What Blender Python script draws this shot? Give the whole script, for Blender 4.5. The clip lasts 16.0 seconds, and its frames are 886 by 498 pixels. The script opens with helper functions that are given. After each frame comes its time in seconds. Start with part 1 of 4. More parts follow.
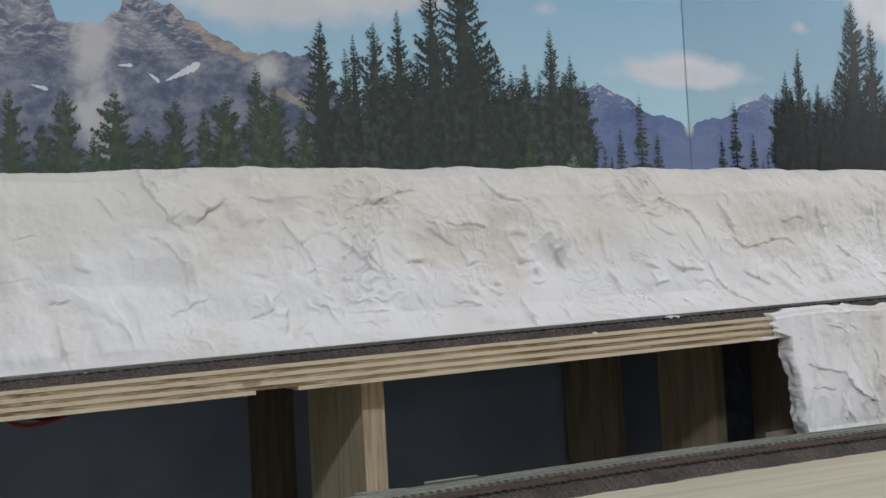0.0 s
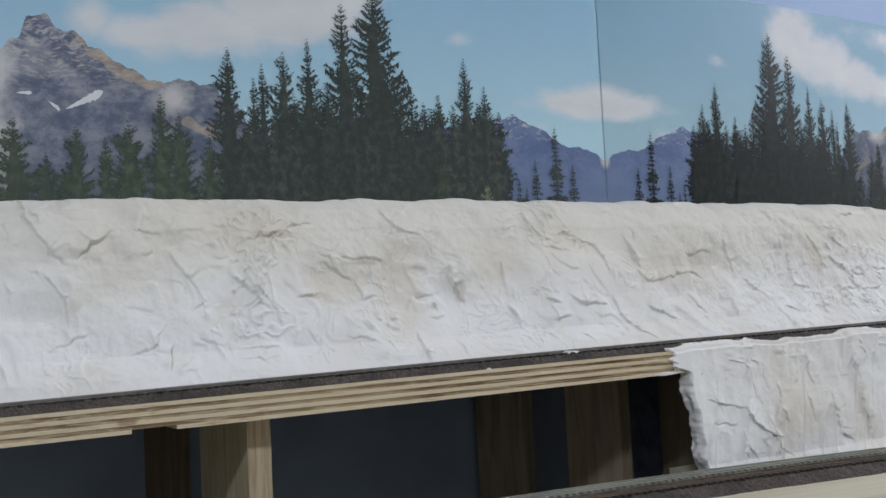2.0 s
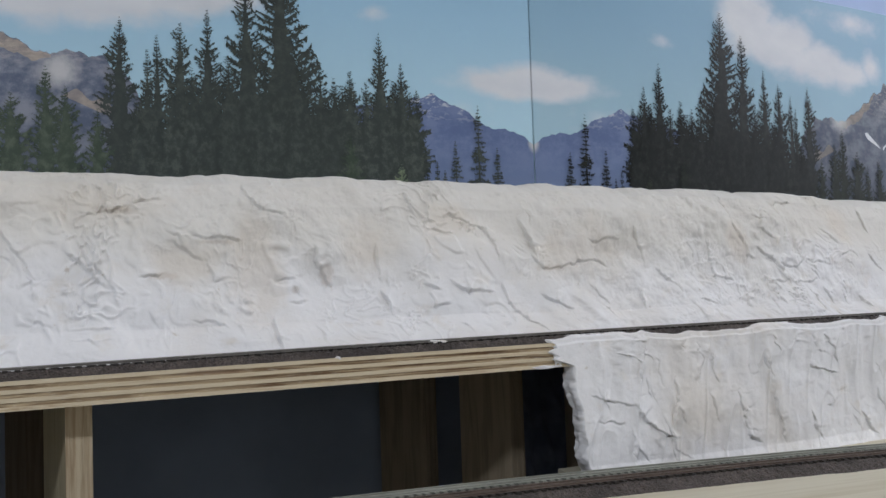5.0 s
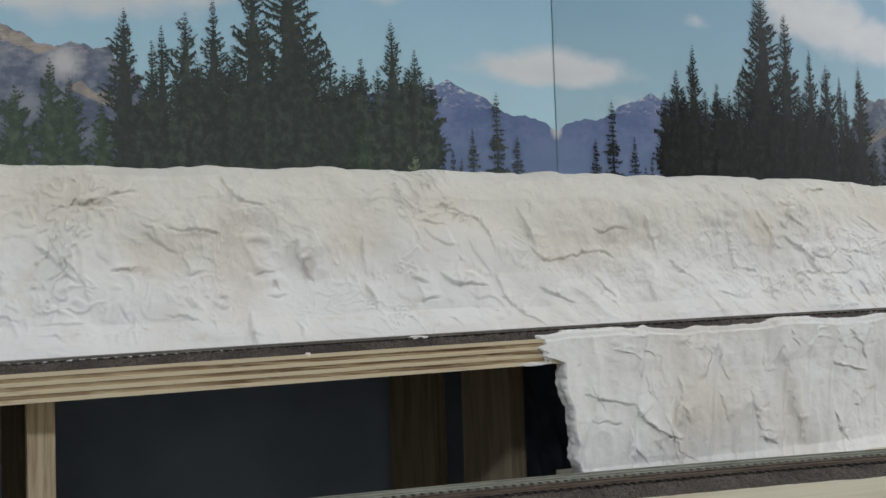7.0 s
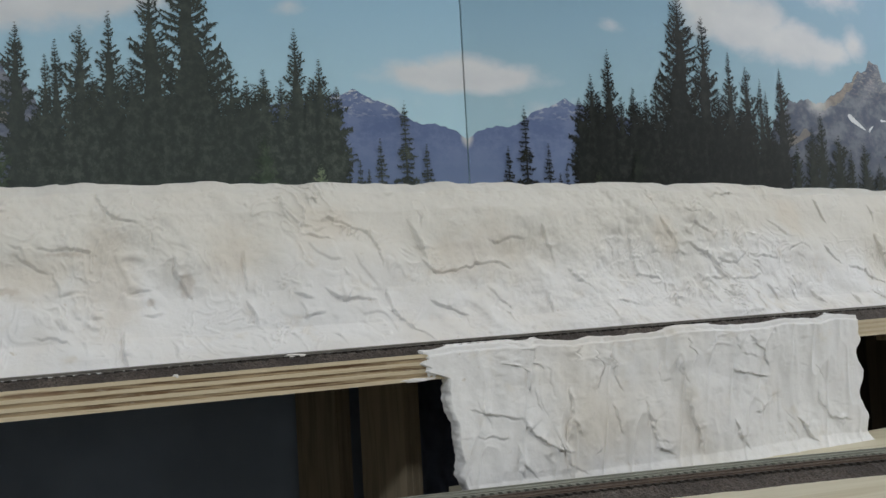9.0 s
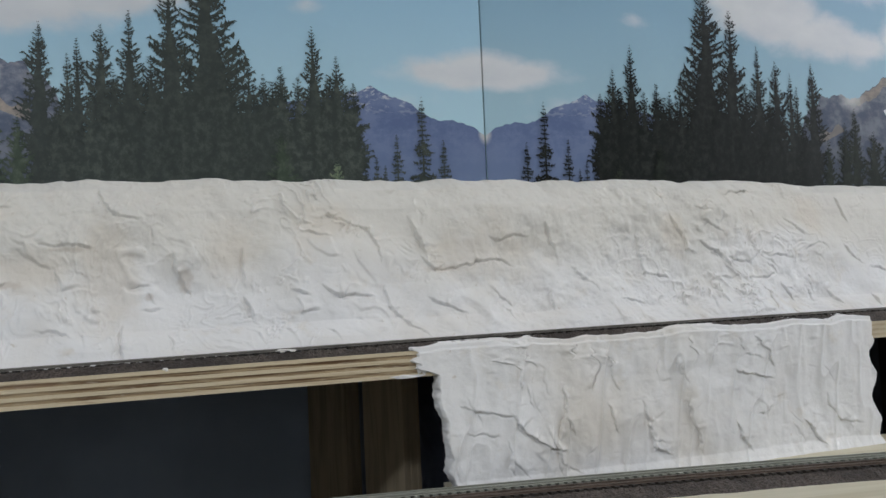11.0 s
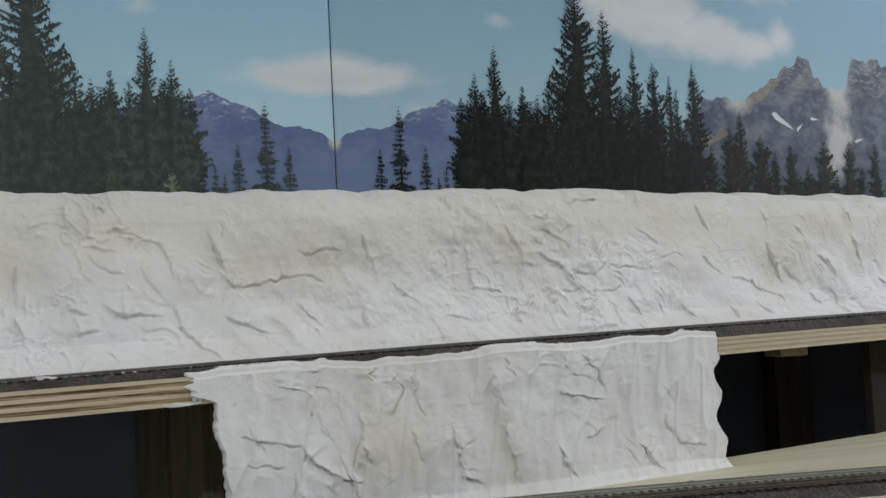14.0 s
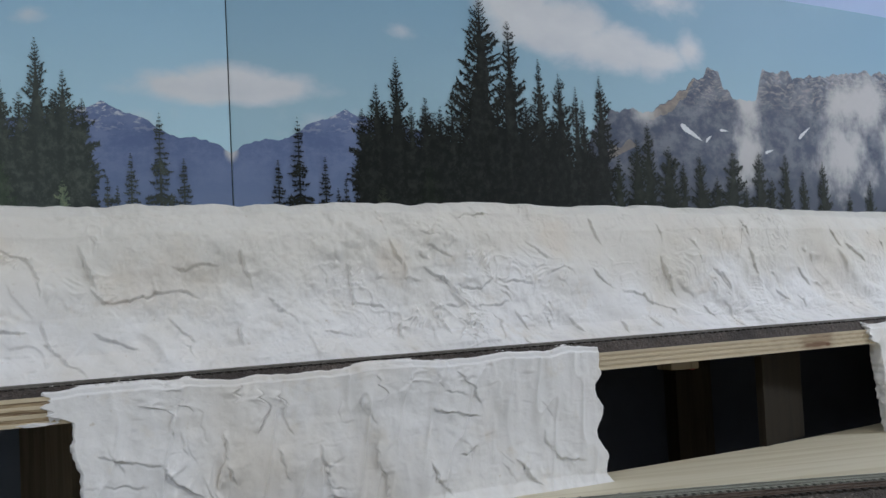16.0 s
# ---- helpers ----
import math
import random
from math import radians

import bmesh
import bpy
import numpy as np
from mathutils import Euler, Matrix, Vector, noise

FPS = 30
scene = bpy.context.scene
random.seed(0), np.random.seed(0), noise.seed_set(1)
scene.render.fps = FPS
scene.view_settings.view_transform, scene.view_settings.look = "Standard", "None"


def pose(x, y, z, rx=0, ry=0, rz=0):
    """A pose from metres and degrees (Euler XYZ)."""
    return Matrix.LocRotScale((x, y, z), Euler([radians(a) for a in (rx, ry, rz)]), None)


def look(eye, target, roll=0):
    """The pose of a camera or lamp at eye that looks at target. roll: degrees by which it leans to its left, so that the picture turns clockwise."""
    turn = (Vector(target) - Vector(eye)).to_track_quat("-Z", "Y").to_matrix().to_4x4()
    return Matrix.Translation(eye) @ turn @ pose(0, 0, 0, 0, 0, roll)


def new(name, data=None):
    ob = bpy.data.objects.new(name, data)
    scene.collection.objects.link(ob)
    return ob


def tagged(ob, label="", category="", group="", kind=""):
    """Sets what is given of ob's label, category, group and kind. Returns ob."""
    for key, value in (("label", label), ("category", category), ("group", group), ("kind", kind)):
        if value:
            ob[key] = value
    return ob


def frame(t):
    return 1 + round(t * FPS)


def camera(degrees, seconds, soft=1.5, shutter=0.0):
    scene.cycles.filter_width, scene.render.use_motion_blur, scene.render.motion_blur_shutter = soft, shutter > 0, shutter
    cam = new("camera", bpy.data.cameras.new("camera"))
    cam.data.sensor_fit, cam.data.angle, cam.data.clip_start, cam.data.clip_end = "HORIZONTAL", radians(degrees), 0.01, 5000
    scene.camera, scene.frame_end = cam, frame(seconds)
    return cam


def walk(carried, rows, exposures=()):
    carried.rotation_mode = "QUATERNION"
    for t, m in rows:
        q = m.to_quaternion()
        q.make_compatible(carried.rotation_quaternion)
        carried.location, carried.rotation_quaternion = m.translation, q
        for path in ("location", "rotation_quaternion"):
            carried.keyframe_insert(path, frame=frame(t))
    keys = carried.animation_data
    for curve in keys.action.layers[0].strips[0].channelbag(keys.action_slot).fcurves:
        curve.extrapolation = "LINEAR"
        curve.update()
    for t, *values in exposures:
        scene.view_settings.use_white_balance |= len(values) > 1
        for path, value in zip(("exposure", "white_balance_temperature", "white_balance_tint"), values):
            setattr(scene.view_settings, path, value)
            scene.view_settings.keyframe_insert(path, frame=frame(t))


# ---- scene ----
cam = camera(43.0, 16.0)
PATH = [
    (0, (-0.057, -0.065, 1.311), (0.805, 1.738, 1.391), -3.0),
    (0.5, (-0.045, -0.066, 1.315), (0.837, 1.727, 1.408), -3.0),
    (1, (-0.033, -0.068, 1.315), (0.862, 1.717, 1.429), -2.9),
    (1.5, (-0.026, -0.07, 1.313), (0.887, 1.706, 1.434), -2.9),
    (2, (-0.02, -0.072, 1.314), (0.913, 1.693, 1.437), -2.9),
    (2.5, (-0.012, -0.076, 1.315), (0.936, 1.68, 1.442), -3.1),
    (3, (-0.003, -0.084, 1.315), (0.937, 1.676, 1.456), -3.2),
    (3.5, (0.02, -0.106, 1.316), (0.893, 1.687, 1.46), -2.3),
    (4, (0.042, -0.114, 1.308), (0.875, 1.699, 1.445), -2.3),
    (4.5, (0.079, -0.095, 1.311), (0.909, 1.72, 1.439), -1.0),
    (5, (0.091, -0.075, 1.304), (0.965, 1.72, 1.423), -1.9),
    (7.5, (0.18, -0.076, 1.304), (0.872, 1.797, 1.41), -2.1),
    (8, (0.196, -0.076, 1.305), (0.908, 1.79, 1.41), -2.9),
    (8.5, (0.206, -0.081, 1.306), (0.93, 1.78, 1.409), -2.8),
    (9, (0.216, -0.084, 1.308), (0.965, 1.767, 1.421), -3.1),
    (11.5, (0.275, -0.105, 1.309), (0.889, 1.795, 1.412), -2.4),
    (12, (0.296, -0.072, 1.306), (0.999, 1.796, 1.425), -1.8),
    (12.5, (0.308, -0.065, 1.307), (1.008, 1.805, 1.422), -1.0),
    (13, (0.336, -0.077, 1.313), (1.003, 1.805, 1.424), -1.7),
    (13.5, (0.356, -0.085, 1.312), (1.012, 1.801, 1.424), -2.2),
    (14, (0.372, -0.095, 1.313), (1.019, 1.795, 1.423), -2.9),
    (14.5, (0.386, -0.102, 1.316), (1.035, 1.786, 1.426), -2.8),
    (15, (0.4, -0.104, 1.318), (1.065, 1.779, 1.428), -2.3),
    (15.5, (0.411, -0.105, 1.321), (1.092, 1.772, 1.431), -3.0),
    (16, (0.424, -0.112, 1.321), (1.123, 1.759, 1.425), -2.8),
]
GRADE = [(0.0, 0.10, 6087.0, 12.0), (1.5, 0.08, 5931.0, 11.0), (2.5, 0.07, 6000.0, 10.0), (3.0, 0.06, 6050.0, 6.5), (3.5, 0.05, 6070.0, 7.0), (4.0, 0.05, 6070.0, 11.0), (4.5, 0.03, 6007.0, 12.0), (5.0, 0.03, 5977.0, 13.0),
         (7.5, 0.0, 6230.0, 8.0), (9.0, -0.04, 6230.0, 8.0), (11.5, -0.07, 6043.0, 10.0), (12.5, -0.15, 6074.0, 5.0), (14.0, -0.18, 6115.0, 8.0), (16.0, -0.16, 5870.0, 10.0)]
walk(cam, [(t, look(eye, target, roll)) for t, eye, target, roll in PATH], GRADE)

# ---- light ----
world = bpy.data.worlds.new("world")
world.use_nodes = True
scene.world = world
world.node_tree.nodes["Background"].inputs[0].default_value = (0.9, 0.95, 1.0, 1)
world.node_tree.nodes["Background"].inputs[1].default_value = 0.05


def ceiling_lamp(x, y, power, sx, sy, tint):
    data = bpy.data.lights.new("ceiling_lamp", "AREA")
    data.shape, data.size, data.size_y, data.energy, data.color = "RECTANGLE", sx, sy, power, tint
    ob = new("ceiling_lamp", data)
    ob.matrix_world = pose(x, y, 2.355)
    return ob


ceiling_lamp(0.6, -0.05, 4.0, 1.2, 0.25, (1.0, 0.90, 0.74))
ceiling_lamp(-0.75, -1.05, 26.0, 0.6, 0.22, (0.93, 0.96, 1.0))
ceiling_lamp(2.6, -0.15, 34.0, 0.5, 0.22, (0.95, 0.97, 1.0))

# ---- plan: bowed lines of the layout ----
SEAM = 0.5735
MURAL_TOP = 1.608
TABLE = 1.207


def shelf_y(x):
    """Front edge of the upper plywood shelf."""
    return 0.484 + 0.22 * (x - 0.33) ** 2


def rail_z(x):
    """Rail top of the upper track, on its grade."""
    return 1.282 + 0.03 * x - 0.0155 * x * x


def far_board(x):
    """0 on the first board of the shelf, 1 on the thinner one that goes on behind the plaster apron."""
    k = min(1.0, max(0.0, (x - 0.62) / 0.10))
    return k * k * (3 - 2 * k)


def shelf_z(x):
    return rail_z(x) - 0.0058 - 0.0026 * far_board(x)


def shelf_thick(x):
    return 0.0142 - 0.0031 * far_board(x)


def wall_y(x):
    """Face of the printed backdrop, which bows a little."""
    return 0.735 + 0.18 * (x - 0.55) ** 2


def low_y(x):
    """Far rail line of the lower double track."""
    return 0.486 - 0.22 * (x - 0.37) ** 2


# ---- materials ----
def mat(name):
    m = bpy.data.materials.new(name)
    m.use_nodes = True
    nt = m.node_tree
    return m, nt, nt.nodes["Principled BSDF"]


def op(nt, kind, a, b=0.0, c=0.0):
    n = nt.nodes.new("ShaderNodeMath")
    n.operation = kind
    for i, v in enumerate((a, b, c)):
        if isinstance(v, (int, float)):
            n.inputs[i].default_value = v
        else:
            nt.links.new(v, n.inputs[i])
    return n.outputs[0]


def smooth(nt, v, lo, hi):
    n = nt.nodes.new("ShaderNodeMapRange")
    n.interpolation_type = "SMOOTHSTEP"
    nt.links.new(v, n.inputs[0])
    n.inputs[1].default_value, n.inputs[2].default_value = lo, hi
    return n.outputs[0]


def place(nt, scale=(1, 1, 1)):
    g = nt.nodes.new("ShaderNodeNewGeometry")
    m = nt.nodes.new("ShaderNodeMapping")
    m.inputs["Scale"].default_value = scale
    nt.links.new(g.outputs["Position"], m.inputs[0])
    return m.outputs[0]


def grain(nt, size, detail=4.0, rough=0.55, scale=(1, 1, 1), twist=0.0):
    n = nt.nodes.new("ShaderNodeTexNoise")
    n.inputs["Scale"].default_value = 1.0 / size
    n.inputs["Detail"].default_value = detail
    n.inputs["Roughness"].default_value = rough
    n.inputs["Distortion"].default_value = twist
    nt.links.new(place(nt, scale), n.inputs["Vector"])
    return n.outputs[0]


def mix(nt, f, a, b, kind="MIX"):
    n = nt.nodes.new("ShaderNodeMix")
    n.data_type, n.blend_type = "RGBA", kind
    for i, v in ((0, f), (6, a), (7, b)):
        if isinstance(v, (int, float)):
            n.inputs[i].default_value = v
        elif isinstance(v, tuple):
            n.inputs[i].default_value = (*v, 1) if len(v) == 3 else v
        else:
            nt.links.new(v, n.inputs[i])
    return n.outputs[2]


def bump(nt, bsdf, height, strength, dist):
    n = nt.nodes.new("ShaderNodeBump")
    n.inputs["Strength"].default_value, n.inputs["Distance"].default_value = strength, dist
    nt.links.new(height, n.inputs["Height"])
    nt.links.new(n.outputs[0], bsdf.inputs["Normal"])


def setc(nt, bsdf, col, rough):
    if isinstance(col, tuple):
        bsdf.inputs["Base Color"].default_value = (*col, 1)
    else:
        nt.links.new(col, bsdf.inputs["Base Color"])
    bsdf.inputs["Roughness"].default_value = rough


def rand(nt):
    return nt.nodes.new("ShaderNodeObjectInfo").outputs["Random"]


def puffs(nt, u, v, spots, wob, ragged=0.9):
    """Largest of some soft round spots (u, v, width, height, weight), their edges broken up by wob."""
    best = None
    for cu, cv, a, b, w in spots:
        du = op(nt, "DIVIDE", op(nt, "SUBTRACT", u, cu), a)
        dv = op(nt, "DIVIDE", op(nt, "SUBTRACT", v, cv), b)
        d = op(nt, "SQRT", op(nt, "ADD", op(nt, "MULTIPLY", du, du), op(nt, "MULTIPLY", dv, dv)))
        s = op(nt, "MULTIPLY", op(nt, "SUBTRACT", 1.0, d), w)
        best = s if best is None else op(nt, "MAXIMUM", best, s)
    return op(nt, "ADD", best, op(nt, "MULTIPLY", op(nt, "SUBTRACT", wob, 0.5), ragged))


# soaked beige patches and small rust-brown marks on the plaster: x, z, half width, half height, weight
STAINS = [(0.275, 1.335, 0.024, 0.040, 1.0), (0.345, 1.348, 0.022, 0.026, 1.0), (0.235, 1.338, 0.03, 0.018, 0.8), (0.50, 1.345, 0.05, 0.026, 0.8), (0.40, 1.362, 0.03, 0.016, 0.8),
          (0.645, 1.352, 0.016, 0.022, 1.0), (0.775, 1.366, 0.022, 0.020, 0.9), (0.19, 1.372, 0.05, 0.016, 0.7), (0.93, 1.366, 0.05, 0.018, 0.7), (1.15, 1.36, 0.06, 0.02, 0.7)]
RUST_MARKS = [(0.317, 1.331, 0.006, 0.010, 1.0), (0.222, 1.331, 0.010, 0.003, 1.0), (0.200, 1.368, 0.018, 0.003, 0.8), (0.297, 1.322, 0.004, 0.003, 0.9), (0.47, 1.333, 0.016, 0.003, 0.7), (0.255, 1.35, 0.014, 0.002, 0.7)]


def plaster_material():
    m, nt, b = mat("plaster")
    c = mix(nt, smooth(nt, grain(nt, 0.09, 3, 0.5), 0.46, 0.76), (0.735, 0.73, 0.725), (0.665, 0.63, 0.575))
    s = nt.nodes.new("ShaderNodeSeparateXYZ")
    nt.links.new(place(nt), s.inputs[0])
    # Beiger and a little darker towards the top, with an uneven edge.
    top_tone = op(nt, "ADD", s.outputs[2], op(nt, "MULTIPLY", op(nt, "SUBTRACT", grain(nt, 0.07, 4, 0.55), 0.5), 0.09))
    c = mix(nt, op(nt, "MULTIPLY", smooth(nt, top_tone, 1.315, 1.36), 0.6), c, (0.60, 0.57, 0.495))
    patches = puffs(nt, s.outputs[0], s.outputs[2], STAINS, grain(nt, 0.02, 4, 0.6), 1.3)
    c = mix(nt, op(nt, "MULTIPLY", smooth(nt, patches, 0.0, 0.7), 0.5), c, (0.61, 0.55, 0.465))
    rust = puffs(nt, s.outputs[0], s.outputs[2], RUST_MARKS, grain(nt, 0.004, 4, 0.6), 1.2)
    c = mix(nt, op(nt, "MULTIPLY", smooth(nt, rust, 0.0, 0.6), 0.36), c, (0.40, 0.325, 0.25))
    c = mix(nt, smooth(nt, grain(nt, 0.022, 4, 0.6), 0.55, 0.80), c, (0.65, 0.615, 0.56))
    c = mix(nt, smooth(nt, grain(nt, 0.006, 3, 0.6), 0.66, 0.80), c, (0.55, 0.51, 0.455))
    setc(nt, b, c, 0.85)
    b.inputs["Specular IOR Level"].default_value = 0.25
    h = op(nt, "ADD", grain(nt, 0.004, 5, 0.6), op(nt, "MULTIPLY", grain(nt, 0.0012, 3, 0.6), 0.35))
    bump(nt, b, h, 0.35, 0.0008)
    return m


def wood_material(name, light, dark, along=(0.06, 1, 1), rough=0.6, size=0.004, lo=0.40, hi=0.68):
    m, nt, b = mat(name)
    g = grain(nt, size, 5, 0.6, along, 0.6)
    c = mix(nt, smooth(nt, g, lo, hi), light, dark)
    c = mix(nt, op(nt, "MULTIPLY", smooth(nt, grain(nt, 0.05, 3, 0.5, along), 0.45, 0.75), 0.35), c, dark)
    c = mix(nt, op(nt, "MULTIPLY", op(nt, "ABSOLUTE", op(nt, "SUBTRACT", rand(nt), 0.5)), 0.4), c, dark)
    setc(nt, b, c, rough)
    b.inputs["Specular IOR Level"].default_value = 0.2
    bump(nt, b, g, 0.25, 0.0006)
    return m


def ply_edge_material(name, light, dark, lo, hi):
    """Raw plywood edge: long streaks that come and go, saw dust, and one burnt brown stain."""
    m, nt, b = mat(name)
    g = grain(nt, 0.0021, 5, 0.65, (0.03, 1, 1), 0.5)
    slow = smooth(nt, grain(nt, 0.16, 3, 0.6, (1, 0.3, 0.3)), 0.32, 0.55)
    c = mix(nt, op(nt, "MULTIPLY", smooth(nt, g, lo, hi), op(nt, "ADD", op(nt, "MULTIPLY", slow, 0.7), 0.3)), light, dark)
    c = mix(nt, op(nt, "MULTIPLY", smooth(nt, grain(nt, 0.0012, 3, 0.6, (0.15, 1, 1)), 0.56, 0.72), 0.35), c, (0.62, 0.56, 0.45))
    s = nt.nodes.new("ShaderNodeSeparateXYZ")
    nt.links.new(place(nt), s.inputs[0])
    c = mix(nt, op(nt, "MULTIPLY", smooth(nt, s.outputs[0], 0.60, 0.68), 0.62), c, (0.53, 0.455, 0.325))
    wob = grain(nt, 0.005, 4, 0.6, (0.5, 1, 1))
    for cx, cz, w, h, k in ((0.972, 1.2832, 0.026, 0.011, 0.75), (0.973, 1.2805, 0.020, 0.0024, 1.3), (0.232, 1.2797, 0.020, 0.0018, 0.9), (0.10, 1.2705, 0.006, 0.002, 0.9), (0.985, 1.2800, 0.004, 0.002, 1.5)):
        spot = puffs(nt, s.outputs[0], s.outputs[2], [(cx, cz, w, h, 1.0)], wob, 0.9)
        c = mix(nt, op(nt, "MULTIPLY", smooth(nt, spot, 0.0, 0.5), min(1, 0.62 * k)), c, (0.16, 0.085, 0.05))
    setc(nt, b, c, 0.7)
    b.inputs["Specular IOR Level"].default_value = 0.15
    bump(nt, b, g, 0.35, 0.0008)
    return m


def plain(name, col, rough=0.6, metal=0.0, vary=0.25, size=0.01, bumps=0.0006):
    m, nt, b = mat(name)
    g = grain(nt, size, 4, 0.6)
    dark = tuple(v * (1 - vary) for v in col)
    c = mix(nt, smooth(nt, g, 0.35, 0.7), col, dark)
    c = mix(nt, op(nt, "MULTIPLY", rand(nt), 0.25), c, dark)
    setc(nt, b, c, rough)
    b.inputs["Metallic"].default_value = metal
    b.inputs["Specular IOR Level"].default_value = 0.5 if metal else 0.2
    bump(nt, b, grain(nt, size * 0.3, 3, 0.6), 0.3, bumps)
    return m


def ballast_material():
    m, nt, b = mat("ballast")
    v = nt.nodes.new("ShaderNodeTexVoronoi")
    v.inputs["Scale"].default_value = 900
    nt.links.new(place(nt), v.inputs["Vector"])
    c = mix(nt, smooth(nt, grain(nt, 0.0012, 2, 0.6), 0.35, 0.65), (0.034, 0.027, 0.023), (0.105, 0.085, 0.072))
    c = mix(nt, smooth(nt, grain(nt, 0.03, 3, 0.5), 0.4, 0.7), c, (0.034, 0.027, 0.023))
    setc(nt, b, c, 0.9)
    bump(nt, b, v.outputs["Distance"], 0.8, 0.0008)
    return m


PLASTER = plaster_material()
PLY_LIGHT = ply_edge_material("ply_light", (0.56, 0.48, 0.335), (0.30, 0.20, 0.11), 0.50, 0.74)
PLY_DARK = ply_edge_material("ply_dark", (0.44, 0.345, 0.215), (0.12, 0.07, 0.035), 0.36, 0.60)
PLY_FACE = wood_material("ply_face", (0.59, 0.55, 0.425), (0.49, 0.44, 0.31), along=(0.05, 1, 1), size=0.012)
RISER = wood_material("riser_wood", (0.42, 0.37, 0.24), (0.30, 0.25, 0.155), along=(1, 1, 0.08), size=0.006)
# Riser wood again, darkened in steps for the shade under the shelf.
HALF_SHADE_WOOD = wood_material("half_shade_wood", (0.25, 0.205, 0.14), (0.165, 0.13, 0.085), along=(1, 1, 0.08), size=0.006)
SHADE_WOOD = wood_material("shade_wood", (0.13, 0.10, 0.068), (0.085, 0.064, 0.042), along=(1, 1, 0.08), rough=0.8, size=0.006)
DEEP_SHADE_WOOD = wood_material("deep_shade_wood", (0.055, 0.041, 0.027), (0.034, 0.026, 0.017), along=(1, 1, 0.08), rough=0.85, size=0.006)
POST_SHADE_WOOD = wood_material("post_shade_wood", (0.022, 0.017, 0.010), (0.015, 0.011, 0.007), along=(1, 1, 0.08), rough=0.85, size=0.006)
RISER_EDGE = wood_material("riser_edge", (0.56, 0.47, 0.32), (0.38, 0.28, 0.17), along=(1, 1, 0.04), size=0.0022)
BALLAST = ballast_material()
SLEEPER = plain("sleeper_plastic", (0.048, 0.042, 0.037), 0.6, vary=0.4, size=0.004, bumps=0.0002)
RAIL = plain("rail_metal", (0.24, 0.225, 0.20), 0.40, 0.35, vary=0.35, size=0.02, bumps=0.0001)
PALE_RAIL = plain("pale_rail", (0.36, 0.365, 0.315), 0.45, 0.2, vary=0.25, size=0.02, bumps=0.0001)
PALE_TIE = plain("pale_tie", (0.27, 0.275, 0.235), 0.7, vary=0.4, size=0.004, bumps=0.0002)
RUST_RAIL = plain("rust_rail", (0.17, 0.13, 0.105), 0.6, 0.2, vary=0.4, size=0.01, bumps=0.0002)
GREY_PANEL = plain("grey_panel", (0.24, 0.285, 0.355), 0.75, vary=0.3, size=0.15)
# Darker copy of the grey panel, with the far recess's shade in its colour.
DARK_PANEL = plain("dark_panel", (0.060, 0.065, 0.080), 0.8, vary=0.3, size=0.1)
CLOTH = plain("dark_cloth", (0.12, 0.14, 0.19), 0.9, vary=0.4, size=0.02)
RED_WIRE = plain("red_wire", (0.30, 0.02, 0.015), 0.4, vary=0.2)
BLACK_WIRE = plain("black_wire", (0.012, 0.012, 0.013), 0.4, vary=0.2)
WALL_PAINT = plain("wall_paint", (0.54, 0.66, 0.90), 0.8, vary=0.06, size=0.3)
ROOM_PAINT = plain("room_paint", (0.72, 0.70, 0.66), 0.85, vary=0.06, size=0.4)
FLOOR_MAT = plain("floor_concrete", (0.22, 0.21, 0.20), 0.8, vary=0.25, size=0.2)
LAMP_BODY = plain("lamp_body", (0.8, 0.8, 0.8), 0.5, vary=0.03)


# ---- mesh helpers ----
def mesh(name, verts, faces, material, smooth_shade=False):
    me = bpy.data.meshes.new(name)
    me.from_pydata([tuple(v) for v in verts], [], faces)
    me.materials.append(material)
    if smooth_shade:
        me.polygons.foreach_set("use_smooth", [True] * len(me.polygons))
    me.update()
    return me


def thing(name, label, category, group="", kind=""):
    return tagged(new(name), label, category, group, kind)


def part(name, data, parent, label=""):
    ob = new(name, data)
    ob.parent = parent
    if label:
        ob["label"] = label
    return ob


def box_mesh(name, x0, x1, y0, y1, z0, z1, material, bevel=0.0):
    bm = bmesh.new()
    bmesh.ops.create_cube(bm, size=1)
    bmesh.ops.scale(bm, verts=bm.verts, vec=(x1 - x0, y1 - y0, z1 - z0))
    bmesh.ops.translate(bm, verts=bm.verts, vec=((x0 + x1) / 2, (y0 + y1) / 2, (z0 + z1) / 2))
    if bevel:
        bmesh.ops.bevel(bm, geom=bm.edges[:], offset=bevel, segments=2, affect="EDGES", profile=0.6)
    me = bpy.data.meshes.new(name)
    bm.to_mesh(me)
    bm.free()
    me.materials.append(material)
    return me


def sweep(name, xs, section, material, closed=True, smooth_shade=False):
    """A section of (y, z) points, given by x, swept along xs, with end caps."""
    verts, faces, n = [], [], len(section(xs[0]))
    for x in xs:
        verts += [(x, y, z) for y, z in section(x)]
    for i in range(len(xs) - 1):
        for j in range(n if closed else n - 1):
            a, b = i * n + j, i * n + (j + 1) % n
            faces.append((a, a + n, b + n, b))
    if closed:
        faces.append(tuple(range(n)))
        faces.append(tuple(range((len(xs) - 1) * n, len(xs) * n))[::-1])
    return mesh(name, verts, faces, material, smooth_shade)


def span(a, b, step):
    n = max(2, int(round((b - a) / step)) + 1)
    return [a + (b - a) * i / (n - 1) for i in range(n)]


